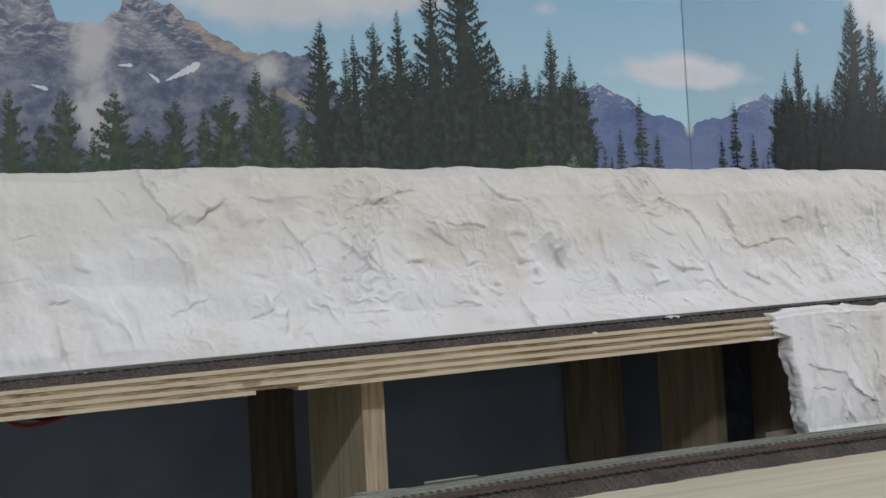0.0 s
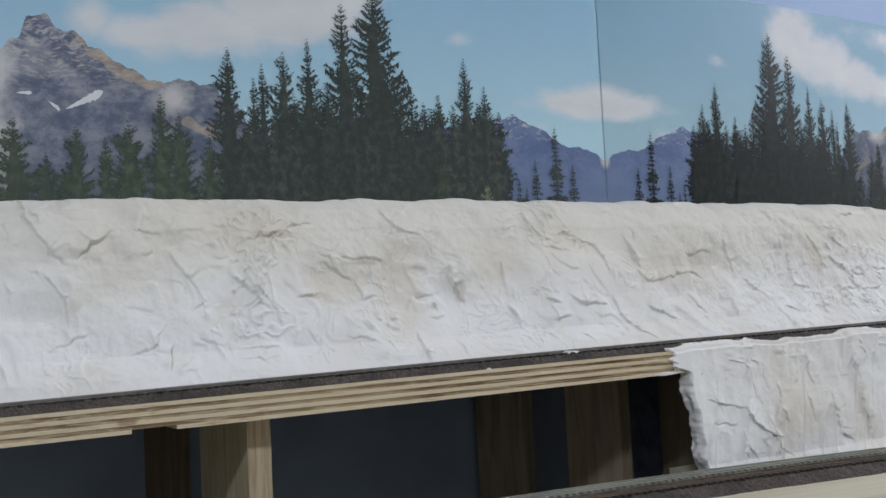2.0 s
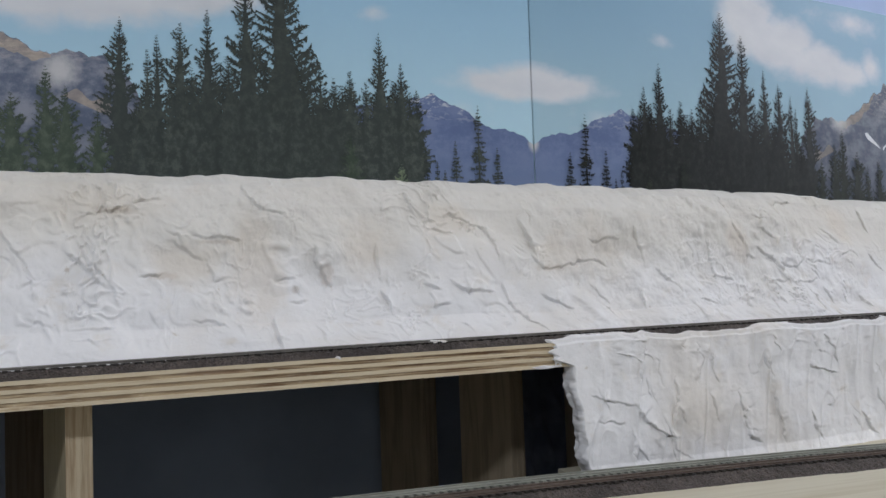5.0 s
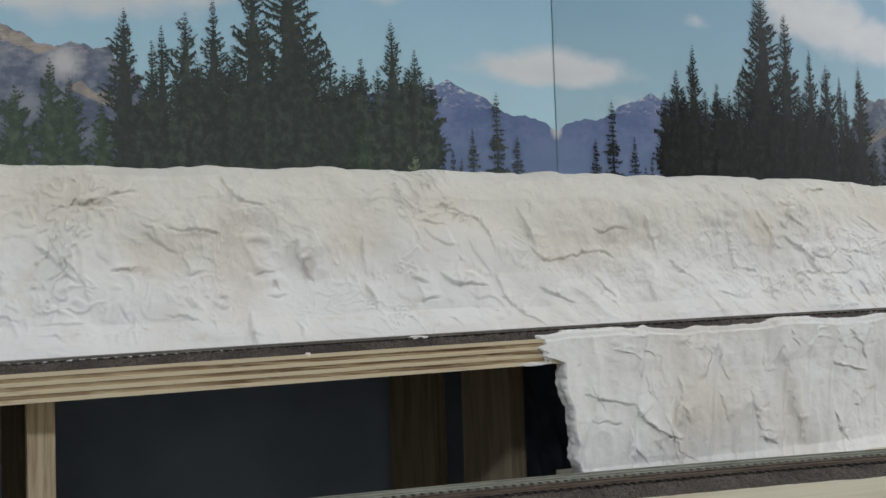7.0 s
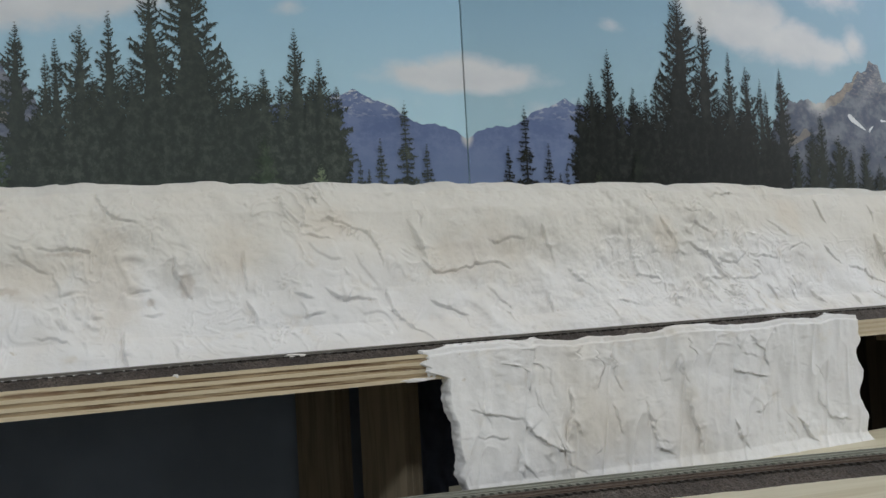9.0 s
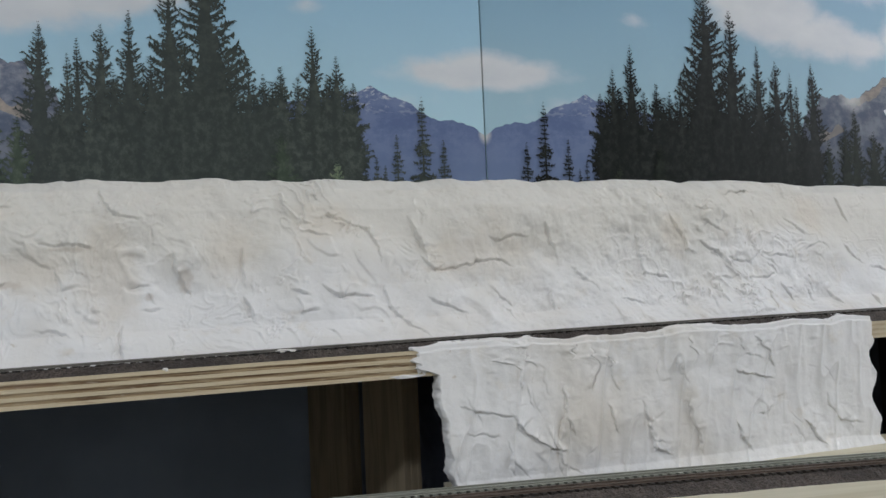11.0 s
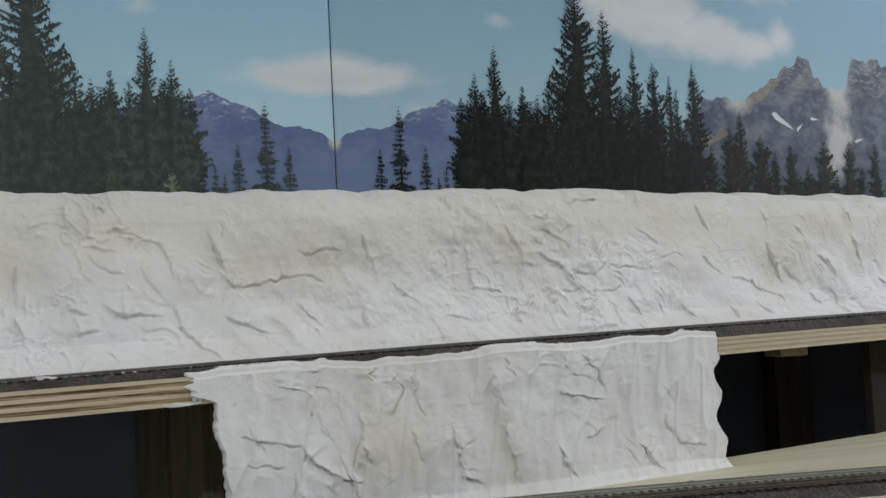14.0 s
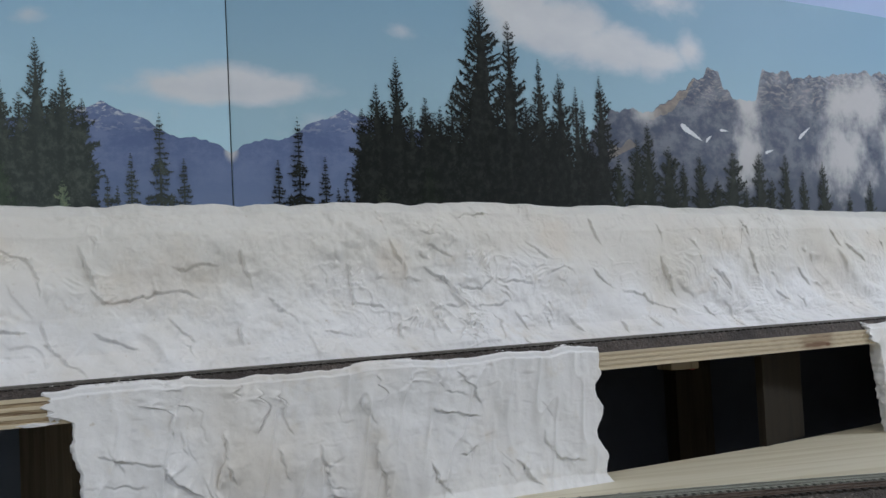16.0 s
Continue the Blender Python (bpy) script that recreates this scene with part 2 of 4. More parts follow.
def tube(name, points, radius, material):
    cu = bpy.data.curves.new(name, "CURVE")
    cu.dimensions, cu.bevel_depth, cu.bevel_resolution = "3D", radius, 2
    sp = cu.splines.new("NURBS")
    sp.points.add(len(points) - 1)
    for p, co in zip(sp.points, points):
        p.co = (*co, 1)
    sp.use_endpoint_u, sp.order_u = True, 3
    cu.materials.append(material)
    return cu


# ---- noise on arrays ----
TABLE_RNG = np.random.RandomState(5)
LATTICE = TABLE_RNG.rand(256, 256)


def vnoise(x, y, seed=0):
    x, y = x + seed * 17.31, y + seed * 9.77
    xi, yi = np.floor(x).astype(int), np.floor(y).astype(int)
    fx, fy = x - xi, y - yi
    fx, fy = fx * fx * fx * (fx * (fx * 6 - 15) + 10), fy * fy * fy * (fy * (fy * 6 - 15) + 10)
    at = lambda a, b: LATTICE[a % 256, b % 256]
    top = at(xi, yi) * (1 - fx) + at(xi + 1, yi) * fx
    low = at(xi, yi + 1) * (1 - fx) + at(xi + 1, yi + 1) * fx
    return (top * (1 - fy) + low * fy) * 2 - 1


def fbm(x, y, octaves=4, seed=0, gain=0.5):
    out, amp = 0, 1.0
    for k in range(octaves):
        out = out + amp * vnoise(x * 2**k, y * 2**k, seed + k * 3)
        amp *= gain
    return out


def gouge(h, X, Z, line, depth, width, edge=0.0009):
    """Presses one trowel stroke into the relief h: the upper side stands proud and falls off over width."""
    for n, ((xa, za), (xb, zb)) in enumerate(zip(line[:-1], line[1:])):
        L = math.hypot(xb - xa, zb - za) + 1e-6
        ux, uz = (xb - xa) / L, (zb - za) / L
        pad = width * 3
        c0, c1 = np.searchsorted(X[0], (min(xa, xb) - pad, max(xa, xb) + pad))
        if c1 <= c0:
            continue
        x, z = X[:, c0:c1], Z[:, c0:c1]
        along = (x - xa) * ux + (z - za) * uz
        off = -(x - xa) * uz + (z - za) * ux
        off = off + 0.0010 * vnoise(x * 150, z * 150, 4) + 0.0006 * vnoise(x * 430, z * 430, 5)
        if ux < -0.25:
            off = -off
        lead, tail = (0.006, 0.003) if n == 0 else (0.002, 0.002), (0.007, 0.004) if n == len(line) - 2 else (0.002, 0.002)
        fade = np.clip((along + lead[1]) / lead[0], 0, 1) * np.clip((L + tail[1] - along) / tail[0], 0, 1)
        fade = fade * fade * (3 - 2 * fade) * np.clip(0.88 + 0.5 * vnoise(x * 120, z * 120, 7), 0.25, 1.2)
        up = 1 / (1 + np.exp(-off / edge * 2.2)) * np.exp(-np.clip(off, 0, None) / width)
        dip = np.exp(-((off + 0.0005) / 0.0006) ** 2)
        h[:, c0:c1] += depth * (1 + 0.4 * abs(uz)) * fade * (0.80 * up - 0.42 * dip)


def flakes(q):
    """A ramp that climbs and drops back sharply, like plates of plaster laid over one another."""
    f = q - np.floor(q)
    g = np.hypot(*np.gradient(q))
    return np.where(f < 0.90, f / 0.90, (1 - f) / 0.10) * np.exp(-((g / (1.5 * np.median(g))) ** 4))


def mm(lines):
    return [[(x / 1000, 1.2 + z / 1000) for x, z in line] for line in lines]


def grid_faces(rows, cols):
    i = np.arange(rows - 1)[:, None] * cols + np.arange(cols - 1)[None]
    return np.stack([i, i + 1, i + cols + 1, i + cols], -1).reshape(-1, 4)


def grid_mesh(name, X, Y, Z, material, shade=True):
    me = bpy.data.meshes.new(name)
    rows, cols = X.shape
    co = np.stack([X, Y, Z], -1).reshape(-1, 3)
    me.from_pydata(co.tolist(), [], grid_faces(rows, cols).tolist())
    me.materials.append(material)
    if shade:
        me.polygons.foreach_set("use_smooth", [True] * len(me.polygons))
    me.update()
    return me


# ---- room ----
X0, X1, Y0, Y1, TOP = -1.7, 2.9, -2.3, 0.98, 2.4


def room_piece(name, label, *args):
    tagged(new(name, box_mesh(name, *args)), label, name.split("_")[0], kind="structure")


room_piece("floor", "grey concrete floor under the layout", X0, X1, Y0, Y1, -0.1, 0, FLOOR_MAT)
room_piece("ceiling", "plain white painted ceiling of the room", X0, X1, Y0, Y1, TOP, TOP + 0.1, ROOM_PAINT)
room_piece("wall_north", "pale blue painted wall behind the backdrop", X0, X1, Y1, Y1 + 0.1, 0, TOP, WALL_PAINT)
room_piece("wall_south", "plain off-white wall behind the camera", X0, X1, Y0 - 0.1, Y0, 0, TOP, ROOM_PAINT)
room_piece("wall_west", "plain off-white end wall", X0 - 0.1, X0, Y0, Y1, 0, TOP, ROOM_PAINT)
room_piece("wall_east", "plain off-white end wall", X1, X1 + 0.1, Y0, Y1, 0, TOP, ROOM_PAINT)
for lx, ly in ((0.6, -0.05), (-0.75, -1.05), (2.6, -0.15)):
    lamp = thing("ceiling_light", "white strip light fixed to the ceiling", "light", "ceiling lights")
    part("housing", box_mesh("housing", lx - 0.65, lx + 0.65, ly - 0.15, ly + 0.15, 2.36, 2.4, LAMP_BODY, 0.004), lamp)

# ---- backdrop: a photograph of mountains, printed twice, the second time mirrored ----
XL, XR = -0.36, 1.56


def mural_coords(nt):
    g = nt.nodes.new("ShaderNodeNewGeometry")
    s = nt.nodes.new("ShaderNodeSeparateXYZ")
    nt.links.new(g.outputs["Position"], s.inputs[0])
    u = op(nt, "ABSOLUTE", op(nt, "SUBTRACT", s.outputs[0], SEAM))
    return u, s.outputs[2]


def mirrored_noise(nt, u, v, size, detail=4.0, stretch=1.0, rough=0.55):
    c = nt.nodes.new("ShaderNodeCombineXYZ")
    nt.links.new(u, c.inputs[0])
    nt.links.new(op(nt, "MULTIPLY", v, stretch), c.inputs[1])
    n = nt.nodes.new("ShaderNodeTexNoise")
    n.inputs["Scale"].default_value = 1 / size
    n.inputs["Detail"].default_value = detail
    n.inputs["Roughness"].default_value = rough
    nt.links.new(c.outputs[0], n.inputs["Vector"])
    return n.outputs[0]


MIST = [(0.504, 1.515, 0.020, 0.055, 1.25), (0.498, 1.45, 0.024, 0.05, 1.1), (0.378, 1.488, 0.02, 0.016, 0.8),
        (0.662, 1.51, 0.075, 0.045, 1.1), (0.64, 1.455, 0.06, 0.05, 1.0), (0.76, 1.48, 0.08, 0.08, 1.1)]
FOOT_MIST = [(0.0, 1.447, 0.007, 0.010, 1.2), (0.028, 1.391, 0.022, 0.012, 1.1), (0.060, 1.386, 0.020, 0.010, 0.8)]
CLOUDS = [(0.0, 1.494, 0.092, 0.014, 1.1), (0.0, 1.500, 0.055, 0.019, 1.05), (0.04, 1.497, 0.045, 0.014, 0.9), (0.25, 1.575, 0.048, 0.044, 1.2), (0.29, 1.558, 0.062, 0.036, 1.25),
          (0.345, 1.542, 0.065, 0.026, 1.2), (0.395, 1.537, 0.045, 0.020, 0.9), (0.435, 1.547, 0.022, 0.020, 0.7), (0.40, 1.590, 0.06, 0.016, 0.5), (0.14, 1.548, 0.016, 0.008, 0.35), (0.07, 1.468, 0.03, 0.016, 0.3)]


def sky_print(name, k):
    """Printed sky with clouds; k puts the light on this sheet into its colour."""
    m, nt, b = mat(name)
    u, v = mural_coords(nt)
    c = mix(nt, smooth(nt, v, 1.42, 1.60), (0.43 * k, 0.615 * k, 0.69 * k), (0.285 * k, 0.465 * k, 0.615 * k))
    wob = mirrored_noise(nt, u, v, 0.045, 5, 1.6)
    cover = puffs(nt, u, v, CLOUDS, wob, 1.15)
    shade = mix(nt, mirrored_noise(nt, u, v, 0.05, 3, 2.0), (0.80, 0.79, 0.78), (0.58, 0.59, 0.62))
    c = mix(nt, op(nt, "MULTIPLY", smooth(nt, cover, -0.05, 0.62), 0.88), c, shade)
    setc(nt, b, c, 0.42)
    b.inputs["Specular IOR Level"].default_value = 0.16
    bump(nt, b, grain(nt, 0.12, 2, 0.5), 0.08, 0.004)
    return m


def mountain_print(name, rock, dark, warm, snow_from, snow_amount, mist, foot):
    """Printed rock: level pale strata high up, plain dark faces below, drifting mist in front."""
    m, nt, b = mat(name)
    u, v = mural_coords(nt)
    lie = op(nt, "ADD", v, op(nt, "MULTIPLY", op(nt, "SUBTRACT", mirrored_noise(nt, u, v, 0.03, 3), 0.5), 0.02))
    strata = mirrored_noise(nt, u, lie, 0.010, 5, 3.0, 0.66)
    faces = mirrored_noise(nt, u, v, 0.022, 6, 1.2, 0.68)
    c = mix(nt, smooth(nt, faces, 0.38, 0.64), dark, rock)
    high = smooth(nt, op(nt, "ADD", v, op(nt, "MULTIPLY", faces, 0.03)), 1.498, 1.532)
    c = mix(nt, op(nt, "MULTIPLY", op(nt, "MULTIPLY", smooth(nt, strata, 0.47, 0.62), high), 0.72), c, warm)
    s = op(nt, "MULTIPLY", smooth(nt, v, snow_from, snow_from + 0.03), smooth(nt, mirrored_noise(nt, u, lie, 0.010, 4, 2.4, 0.65), 0.52, 0.62))
    c = mix(nt, op(nt, "MULTIPLY", s, snow_amount), c, (0.60, 0.62, 0.66))
    c = mix(nt, smooth(nt, v, 1.46, 1.40), c, foot)
    if mist:
        k = puffs(nt, u, v, mist, mirrored_noise(nt, u, v, 0.028, 6, 0.8, 0.62), 2.0)
        c = mix(nt, op(nt, "MULTIPLY", smooth(nt, k, 0.0, 0.85), 0.88), c, (0.55, 0.545, 0.54))
    setc(nt, b, c, 0.42)
    b.inputs["Specular IOR Level"].default_value = 0.16
    return m


def tree_print(name, dark, light, size=0.006):
    m, nt, b = mat(name)
    u, v = mural_coords(nt)
    c = mix(nt, smooth(nt, mirrored_noise(nt, u, v, size, 6, 0.8, 0.72), 0.42, 0.66), dark, light)
    c = mix(nt, op(nt, "MULTIPLY", rand(nt), 0.6), c, dark)
    setc(nt, b, c, 0.42)
    b.inputs["Specular IOR Level"].default_value = 0.16
    return m


# Lighter and darker copies of one sky, for uneven light on the sheets.
SKY = {-1: sky_print("first_print_sky", 1.06), 1: sky_print("mirrored_print_sky", 0.88)}
SNOW = plain("printed_snow", (0.68, 0.70, 0.72), 0.45, vary=0.1, size=0.006, bumps=0.00005)


class Ink:
    """The inks of one print; glare is painted into the first, darks deeper in the mirrored."""

    def __init__(self, name, k, d):
        tone = lambda c, f: tuple(v * f for v in c)
        self.far = mountain_print(name + "_far_rock", (0.17, 0.215, 0.35), (0.11, 0.15, 0.275), (0.25, 0.28, 0.36), 1.455, 0.95, FOOT_MIST, (0.155, 0.205, 0.33))
        self.rock = mountain_print(name + "_rock", tone((0.17, 0.182, 0.215), k), tone((0.068, 0.084, 0.125), k), tone((0.33, 0.305, 0.295), k), 1.51, 0.35, MIST, tone((0.085, 0.098, 0.13), k))
        self.slope = mountain_print(name + "_slope", tone((0.27, 0.235, 0.20), k), tone((0.17, 0.155, 0.15), k), tone((0.36, 0.30, 0.25), k), 1.7, 0.0, MIST, tone((0.20, 0.17, 0.15), k))
        self.spruce = tree_print(name + "_spruce", tone((0.022, 0.027, 0.025), d), tone((0.056, 0.066, 0.056), 0.35 + 0.65 * d))
        self.green = tree_print(name + "_green_spruce", tone((0.026, 0.036, 0.026), d), tone((0.064, 0.080, 0.058), 0.25 + 0.75 * d))
        self.pale = tree_print(name + "_pale_spruce", tone((0.06, 0.08, 0.055), d), tone((0.15, 0.17, 0.10), d))
        self.forest = tree_print(name + "_forest", tone((0.022, 0.027, 0.026), d), tone((0.046, 0.056, 0.050), d), 0.012)


# First print's colours lifted for the glare on it, mirrored one's kept deep.
INKS = {-1: Ink("first_print", 1.45, 1.95), 1: Ink("mirrored_print", 1.05, 0.4)}


class Panel:
    """One printed sheet of the backdrop; side is -1 for the first print and 1 for the mirrored one, hung a little askew."""

    def __init__(self, side):
        self.side = side

    def at(self, u, v, layer):
        x = SEAM + self.side * u * (0.979 if self.side > 0 and layer > 0 else 1.0)
        v = v - (0.035 * u if self.side > 0 and layer > 0 else 0.0)
        return (x, wall_y(x) - 0.00006 * layer, v)

    def strip(self, name, us, low, high, layer, material, parent):
        verts, faces = [], []
        for u in us:
            verts += [self.at(u, low(u), layer), self.at(u, high(u), layer)]
        for i in range(len(us) - 1):
            f = (2 * i, 2 * i + 2, 2 * i + 3, 2 * i + 1)
            faces.append(f if self.side > 0 else f[::-1])
        return part(name, mesh(name, verts, faces, material), parent)

    def spruce(self, u, top, width, layer, material, parent, seed, low=1.38, bare=0.25, airy=False, bushy=False):
        """A printed conifer: a stem and boughs that sweep out and turn up, each a spray of small twigs; bushy crowns are round-topped."""
        rng = random.Random(seed)
        h = top - low
        tris = [((-0.0007 - h * 0.007, 0), (0.0007 + h * 0.007, 0), (0, h))]
        lobes = [[rng.uniform(0.55, 1.15) if not airy else rng.uniform(0.8, 1.1) for _ in range(14)] for _ in range(2)]
        y, flip, last = h - 0.0012, 0, None
        while y > 0.002:
            k = 1 - y / h
            if bushy:
                reach = width * 1.25 * min(1.0, (k * 3.2) ** 0.6)
            elif airy:
                reach = width * 1.25 * min(1.0, 0.04 + 1.1 * k)
            else:
                reach = width * (0.045 + 1.25 * (1 - math.exp(-(3.0 - bare) * k ** 1.12)))
            core = []
            for n, s in enumerate((-1, 1)):
                q = k * 12.9
                a, f = int(q), q - int(q)
                lobe = lobes[n][a] * (1 - f) + lobes[n][a + 1] * f
                out = reach * lobe * rng.choice((0.45, 0.7, 0.85, 1.0, 1.15)) * rng.uniform(0.85, 1.1)
                rise = (0.75 - 0.65 * k if not airy else 0.25 - 0.45 * k) + rng.uniform(-0.25, 0.25)
                curl = 0.35 * (1 if not airy else 0.4)
                core.append(s * reach * lobe * (0.10 if airy else 0.46 * min(1.0, k * 2.2)) * rng.uniform(0.7, 1.25))
                t = 0.0006 * min(1, 0.4 + 4 * k) + 0.05 * out
                mid = (s * out * 0.55, y + out * 0.55 * (rise - 0.25))
                tip = (s * out, y + out * (rise - 0.25 + curl * 0.6))
                tris.append(((0, y + t), (0, y - t), mid))
                tris.append(((mid[0], mid[1] + t), (mid[0], mid[1] - t), tip))
                for j in range(3 + int(out / 0.0011)):
                    w = rng.uniform(0.12, 1.0)
                    if w < 0.55:
                        px, py = mid[0] * w / 0.55, y + (mid[1] - y) * w / 0.55
                    else:
                        e = (w - 0.55) / 0.45
                        px, py = mid[0] + (tip[0] - mid[0]) * e, mid[1] + (tip[1] - mid[1]) * e
                    L = (0.0012 * min(1, 0.35 + 4 * k) + 0.15 * out * (1.1 - 0.5 * w)) * rng.uniform(0.4, 1.35)
                    ang = math.radians(rng.uniform(-95, 100))
                    g = 0.0006 * min(1, 0.4 + 4 * k) + 0.20 * L
                    tris.append(((px - s * g, py - 0.3 * g), (px + s * g, py + 0.3 * g), (px + s * L * math.cos(ang), py + L * math.sin(ang))))
            if last and not airy:
                tris.append(((last[0], last[2]), (core[0], y), (core[1], y)))
                tris.append(((last[0], last[2]), (core[1], y), (last[1], last[2])))
            last = (core[0], core[1], y)
            y -= rng.uniform(0.0010, 0.0036) * (1.25 if airy else 1.0) * (0.8 + 0.4 * k)
        verts, faces = [], []
        for n, t in enumerate(tris):
            area = (t[1][0] - t[0][0]) * (t[2][1] - t[0][1]) - (t[2][0] - t[0][0]) * (t[1][1] - t[0][1])
            t = t if area * self.side > 0 else t[::-1]
            pts = [self.at(u + a, low + b, layer + 0.012 * (n % 17)) for a, b in t]
            faces.append((len(verts), len(verts) + 1, len(verts) + 2))
            verts += pts
        return part("spruce", mesh("spruce", verts, faces, material), parent)


def ridge(points, rough, seed):
    us = [p[0] for p in points]
    vs = [p[1] for p in points]

    def at(u):
        a = np.array([u])
        return float(np.interp(u, us, vs) + rough * fbm(a * 130, a * 0, 4, seed)[0])

    return at


FAR_RIDGE = [(0.0, 1.444), (0.008, 1.451), (0.026, 1.458), (0.036, 1.457), (0.046, 1.460), (0.060, 1.469), (0.076, 1.475), (0.088, 1.482), (0.093, 1.485), (0.105, 1.480), (0.16, 1.47)]
NEAR_RIDGE = [(0.30, 1.44), (0.318, 1.46), (0.326, 1.482), (0.342, 1.492), (0.346, 1.501), (0.359, 1.503), (0.384, 1.500), (0.411, 1.511), (0.424, 1.519),
              (0.442, 1.531), (0.447, 1.538), (0.458, 1.541), (0.464, 1.549), (0.478, 1.550), (0.484, 1.530), (0.50, 1.522), (0.526, 1.525), (0.538, 1.555),
              (0.60, 1.553), (0.66, 1.565), (0.76, 1.575), (0.90, 1.56), (1.0, 1.55)]
# printed spruces: distance from the seam and height of the tip, in millimetres over 1.3 m, and half width
TALL = [(217, 287, 30), (244, 269, 22), (273, 239, 17), (293, 228, 19), (310, 218, 12), (317, 207, 11), (336, 230, 17), (187, 202, 17), (163, 198, 20),
        (138, 230, 14), (120, 207, 16), (107, 186, 13), (150, 190, 15), (176, 192, 15), (205, 205, 18), (230, 200, 18), (258, 205, 17), (285, 195, 16), (300, 185, 14), (325, 172, 12), (128, 190, 15)]
SMALL = [(387, 192, 13), (374, 178, 15), (352, 162, 12), (410, 172, 19), (427, 159, 10), (447, 167, 16), (489, 173, 17), (524, 174, 17), (561, 174, 16),
         (585, 160, 11), (615, 170, 13), (655, 140, 10), (690, 155, 12), (505, 142, 12), (468, 148, 11), (540, 150, 11), (725, 150, 14), (770, 165, 15), (830, 160, 15)]
YOUNG = [(53, 176, 7), (74, 146, 5), (36, 142, 4.5), (91, 129, 4), (84, 122, 3), (100, 126, 4)]

for side, where in ((-1, "first"), (1, "mirrored")):
    sheet, ink = Panel(side), INKS[side]
    mural = thing("backdrop_panel", "printed photo backdrop panel of mountains and spruce forest against the wall", "backdrop", "backdrop panels")
    end = SEAM - XL if side < 0 else XR - SEAM
    us = span(0.0005, end, 0.02)
    verts, faces = [], []
    for u in us:
        x, y, _ = sheet.at(u, 0, 0)
        verts += [(x, y, 1.15), (x, y, MURAL_TOP), (x, y + 0.002, MURAL_TOP), (x, y + 0.002, 1.15)]
    for i in range(len(us) - 1):
        for j in range(4):
            faces.append((4 * i + j, 4 * i + 4 + j, 4 * i + 4 + (j + 1) % 4, 4 * i + (j + 1) % 4))
    part("sheet", mesh("sheet", verts, faces, SKY[side]), mural, "sky-blue glossy printed sheet with white clouds")
    fence = lambda a, b: span(a, min(b, end - 0.004), 0.0022)
    sheet.strip("far_mountain", fence(0.0005, 0.16), lambda u: 1.38, ridge(FAR_RIDGE, 0.0015, 3), 1, ink.far, mural)
    near = ridge(NEAR_RIDGE, 0.003, 8)
    sheet.strip("near_mountain", fence(0.30, 0.99), lambda u: 1.38, near, 2, ink.rock, mural)
    sheet.strip("grassy_slope", fence(0.383, 0.447), lambda u: near(u) - 0.003 - 0.008 * math.sin((u - 0.383) / 0.064 * math.pi), lambda u: near(u) - 0.0008, 3, ink.slope, mural)
    sheet.strip("grassy_slope", fence(0.335, 0.375), lambda u: 1.452 + 0.45 * (u - 0.335), lambda u: 1.4525 + 0.45 * (u - 0.335) + 0.010 * math.sin((u - 0.335) / 0.04 * math.pi) * (1 + 0.5 * math.sin(u * 260)), 3, ink.slope, mural)
    for cu, cv, w, h, tilt in ((0.440, 1.486, 0.013, 0.0045, -0.5), (0.461, 1.482, 0.004, 0.0025, 0.8), (0.481, 1.491, 0.0055, 0.0018, 0.0), (0.592, 1.497, 0.009, 0.003, 0.7), (0.54, 1.475, 0.006, 0.002, 0.3)):
        su = span(cu - w, cu + w, 0.0012)
        mid = lambda u: cv + tilt * (u - cu)
        half = lambda u: h * max(0.0, 0.5 - 0.5 * (u - cu) / w) ** 0.7 * max(0.0, min(1, (u - cu + w) / (0.25 * w))) * (0.85 + 0.14 * math.sin(u * 1500) + 0.08 * math.sin(u * 3300))
        sheet.strip("snow_patch", su, lambda u: mid(u) - half(u), lambda u: mid(u) + half(u) + 0.0001, 4, SNOW, mural)
    jag = ridge([(0.095, 1.39), (0.105, 1.425), (0.13, 1.455), (0.2, 1.466), (0.28, 1.458), (0.33, 1.420), (0.37, 1.410), (0.45, 1.407), (0.6, 1.404), (0.75, 1.400), (0.99, 1.40)], 0.010, 21)
    sheet.strip("forest", fence(0.095, 0.98), lambda u: 1.38, jag, 5, ink.forest, mural)
    for n, (a, b, w) in enumerate(TALL):
        sheet.spruce(a / 1000, 1.3 + b / 1000, w / 1000, 8 + n * 0.3, ink.spruce, mural, n + 1, bare=0.15 + 0.3 * (n % 3))
    fill = random.Random(5)
    for n in range(26):
        a = 0.112 + 0.0085 * n + fill.uniform(-0.003, 0.003)
        sheet.spruce(a, fill.uniform(1.455, 1.494) - 0.25 * max(0, a - 0.28), fill.uniform(0.013, 0.019), 6 + n * 0.05, ink.spruce, mural, n + 120, bushy=n % 3 > 0)
    for n, (a, b, w) in enumerate(SMALL):
        if a / 1000 < end - 0.03:
            sheet.spruce(a / 1000, 1.3 + b / 1000, w / 1000, 15 + n * 0.3, ink.green, mural, n + 40)
    for n, (a, b, w) in enumerate(YOUNG):
        sheet.spruce(a / 1000, 1.3 + b / 1000, w / 600, 21 + n * 0.3, ink.spruce, mural, n + 70, bare=0.3, airy=True)
    sheet.spruce(0.164, 1.447, 0.011, 24, ink.green, mural, 90)
    sheet.spruce(0.122, 1.426, 0.006, 24.5, ink.pale, mural, 91)

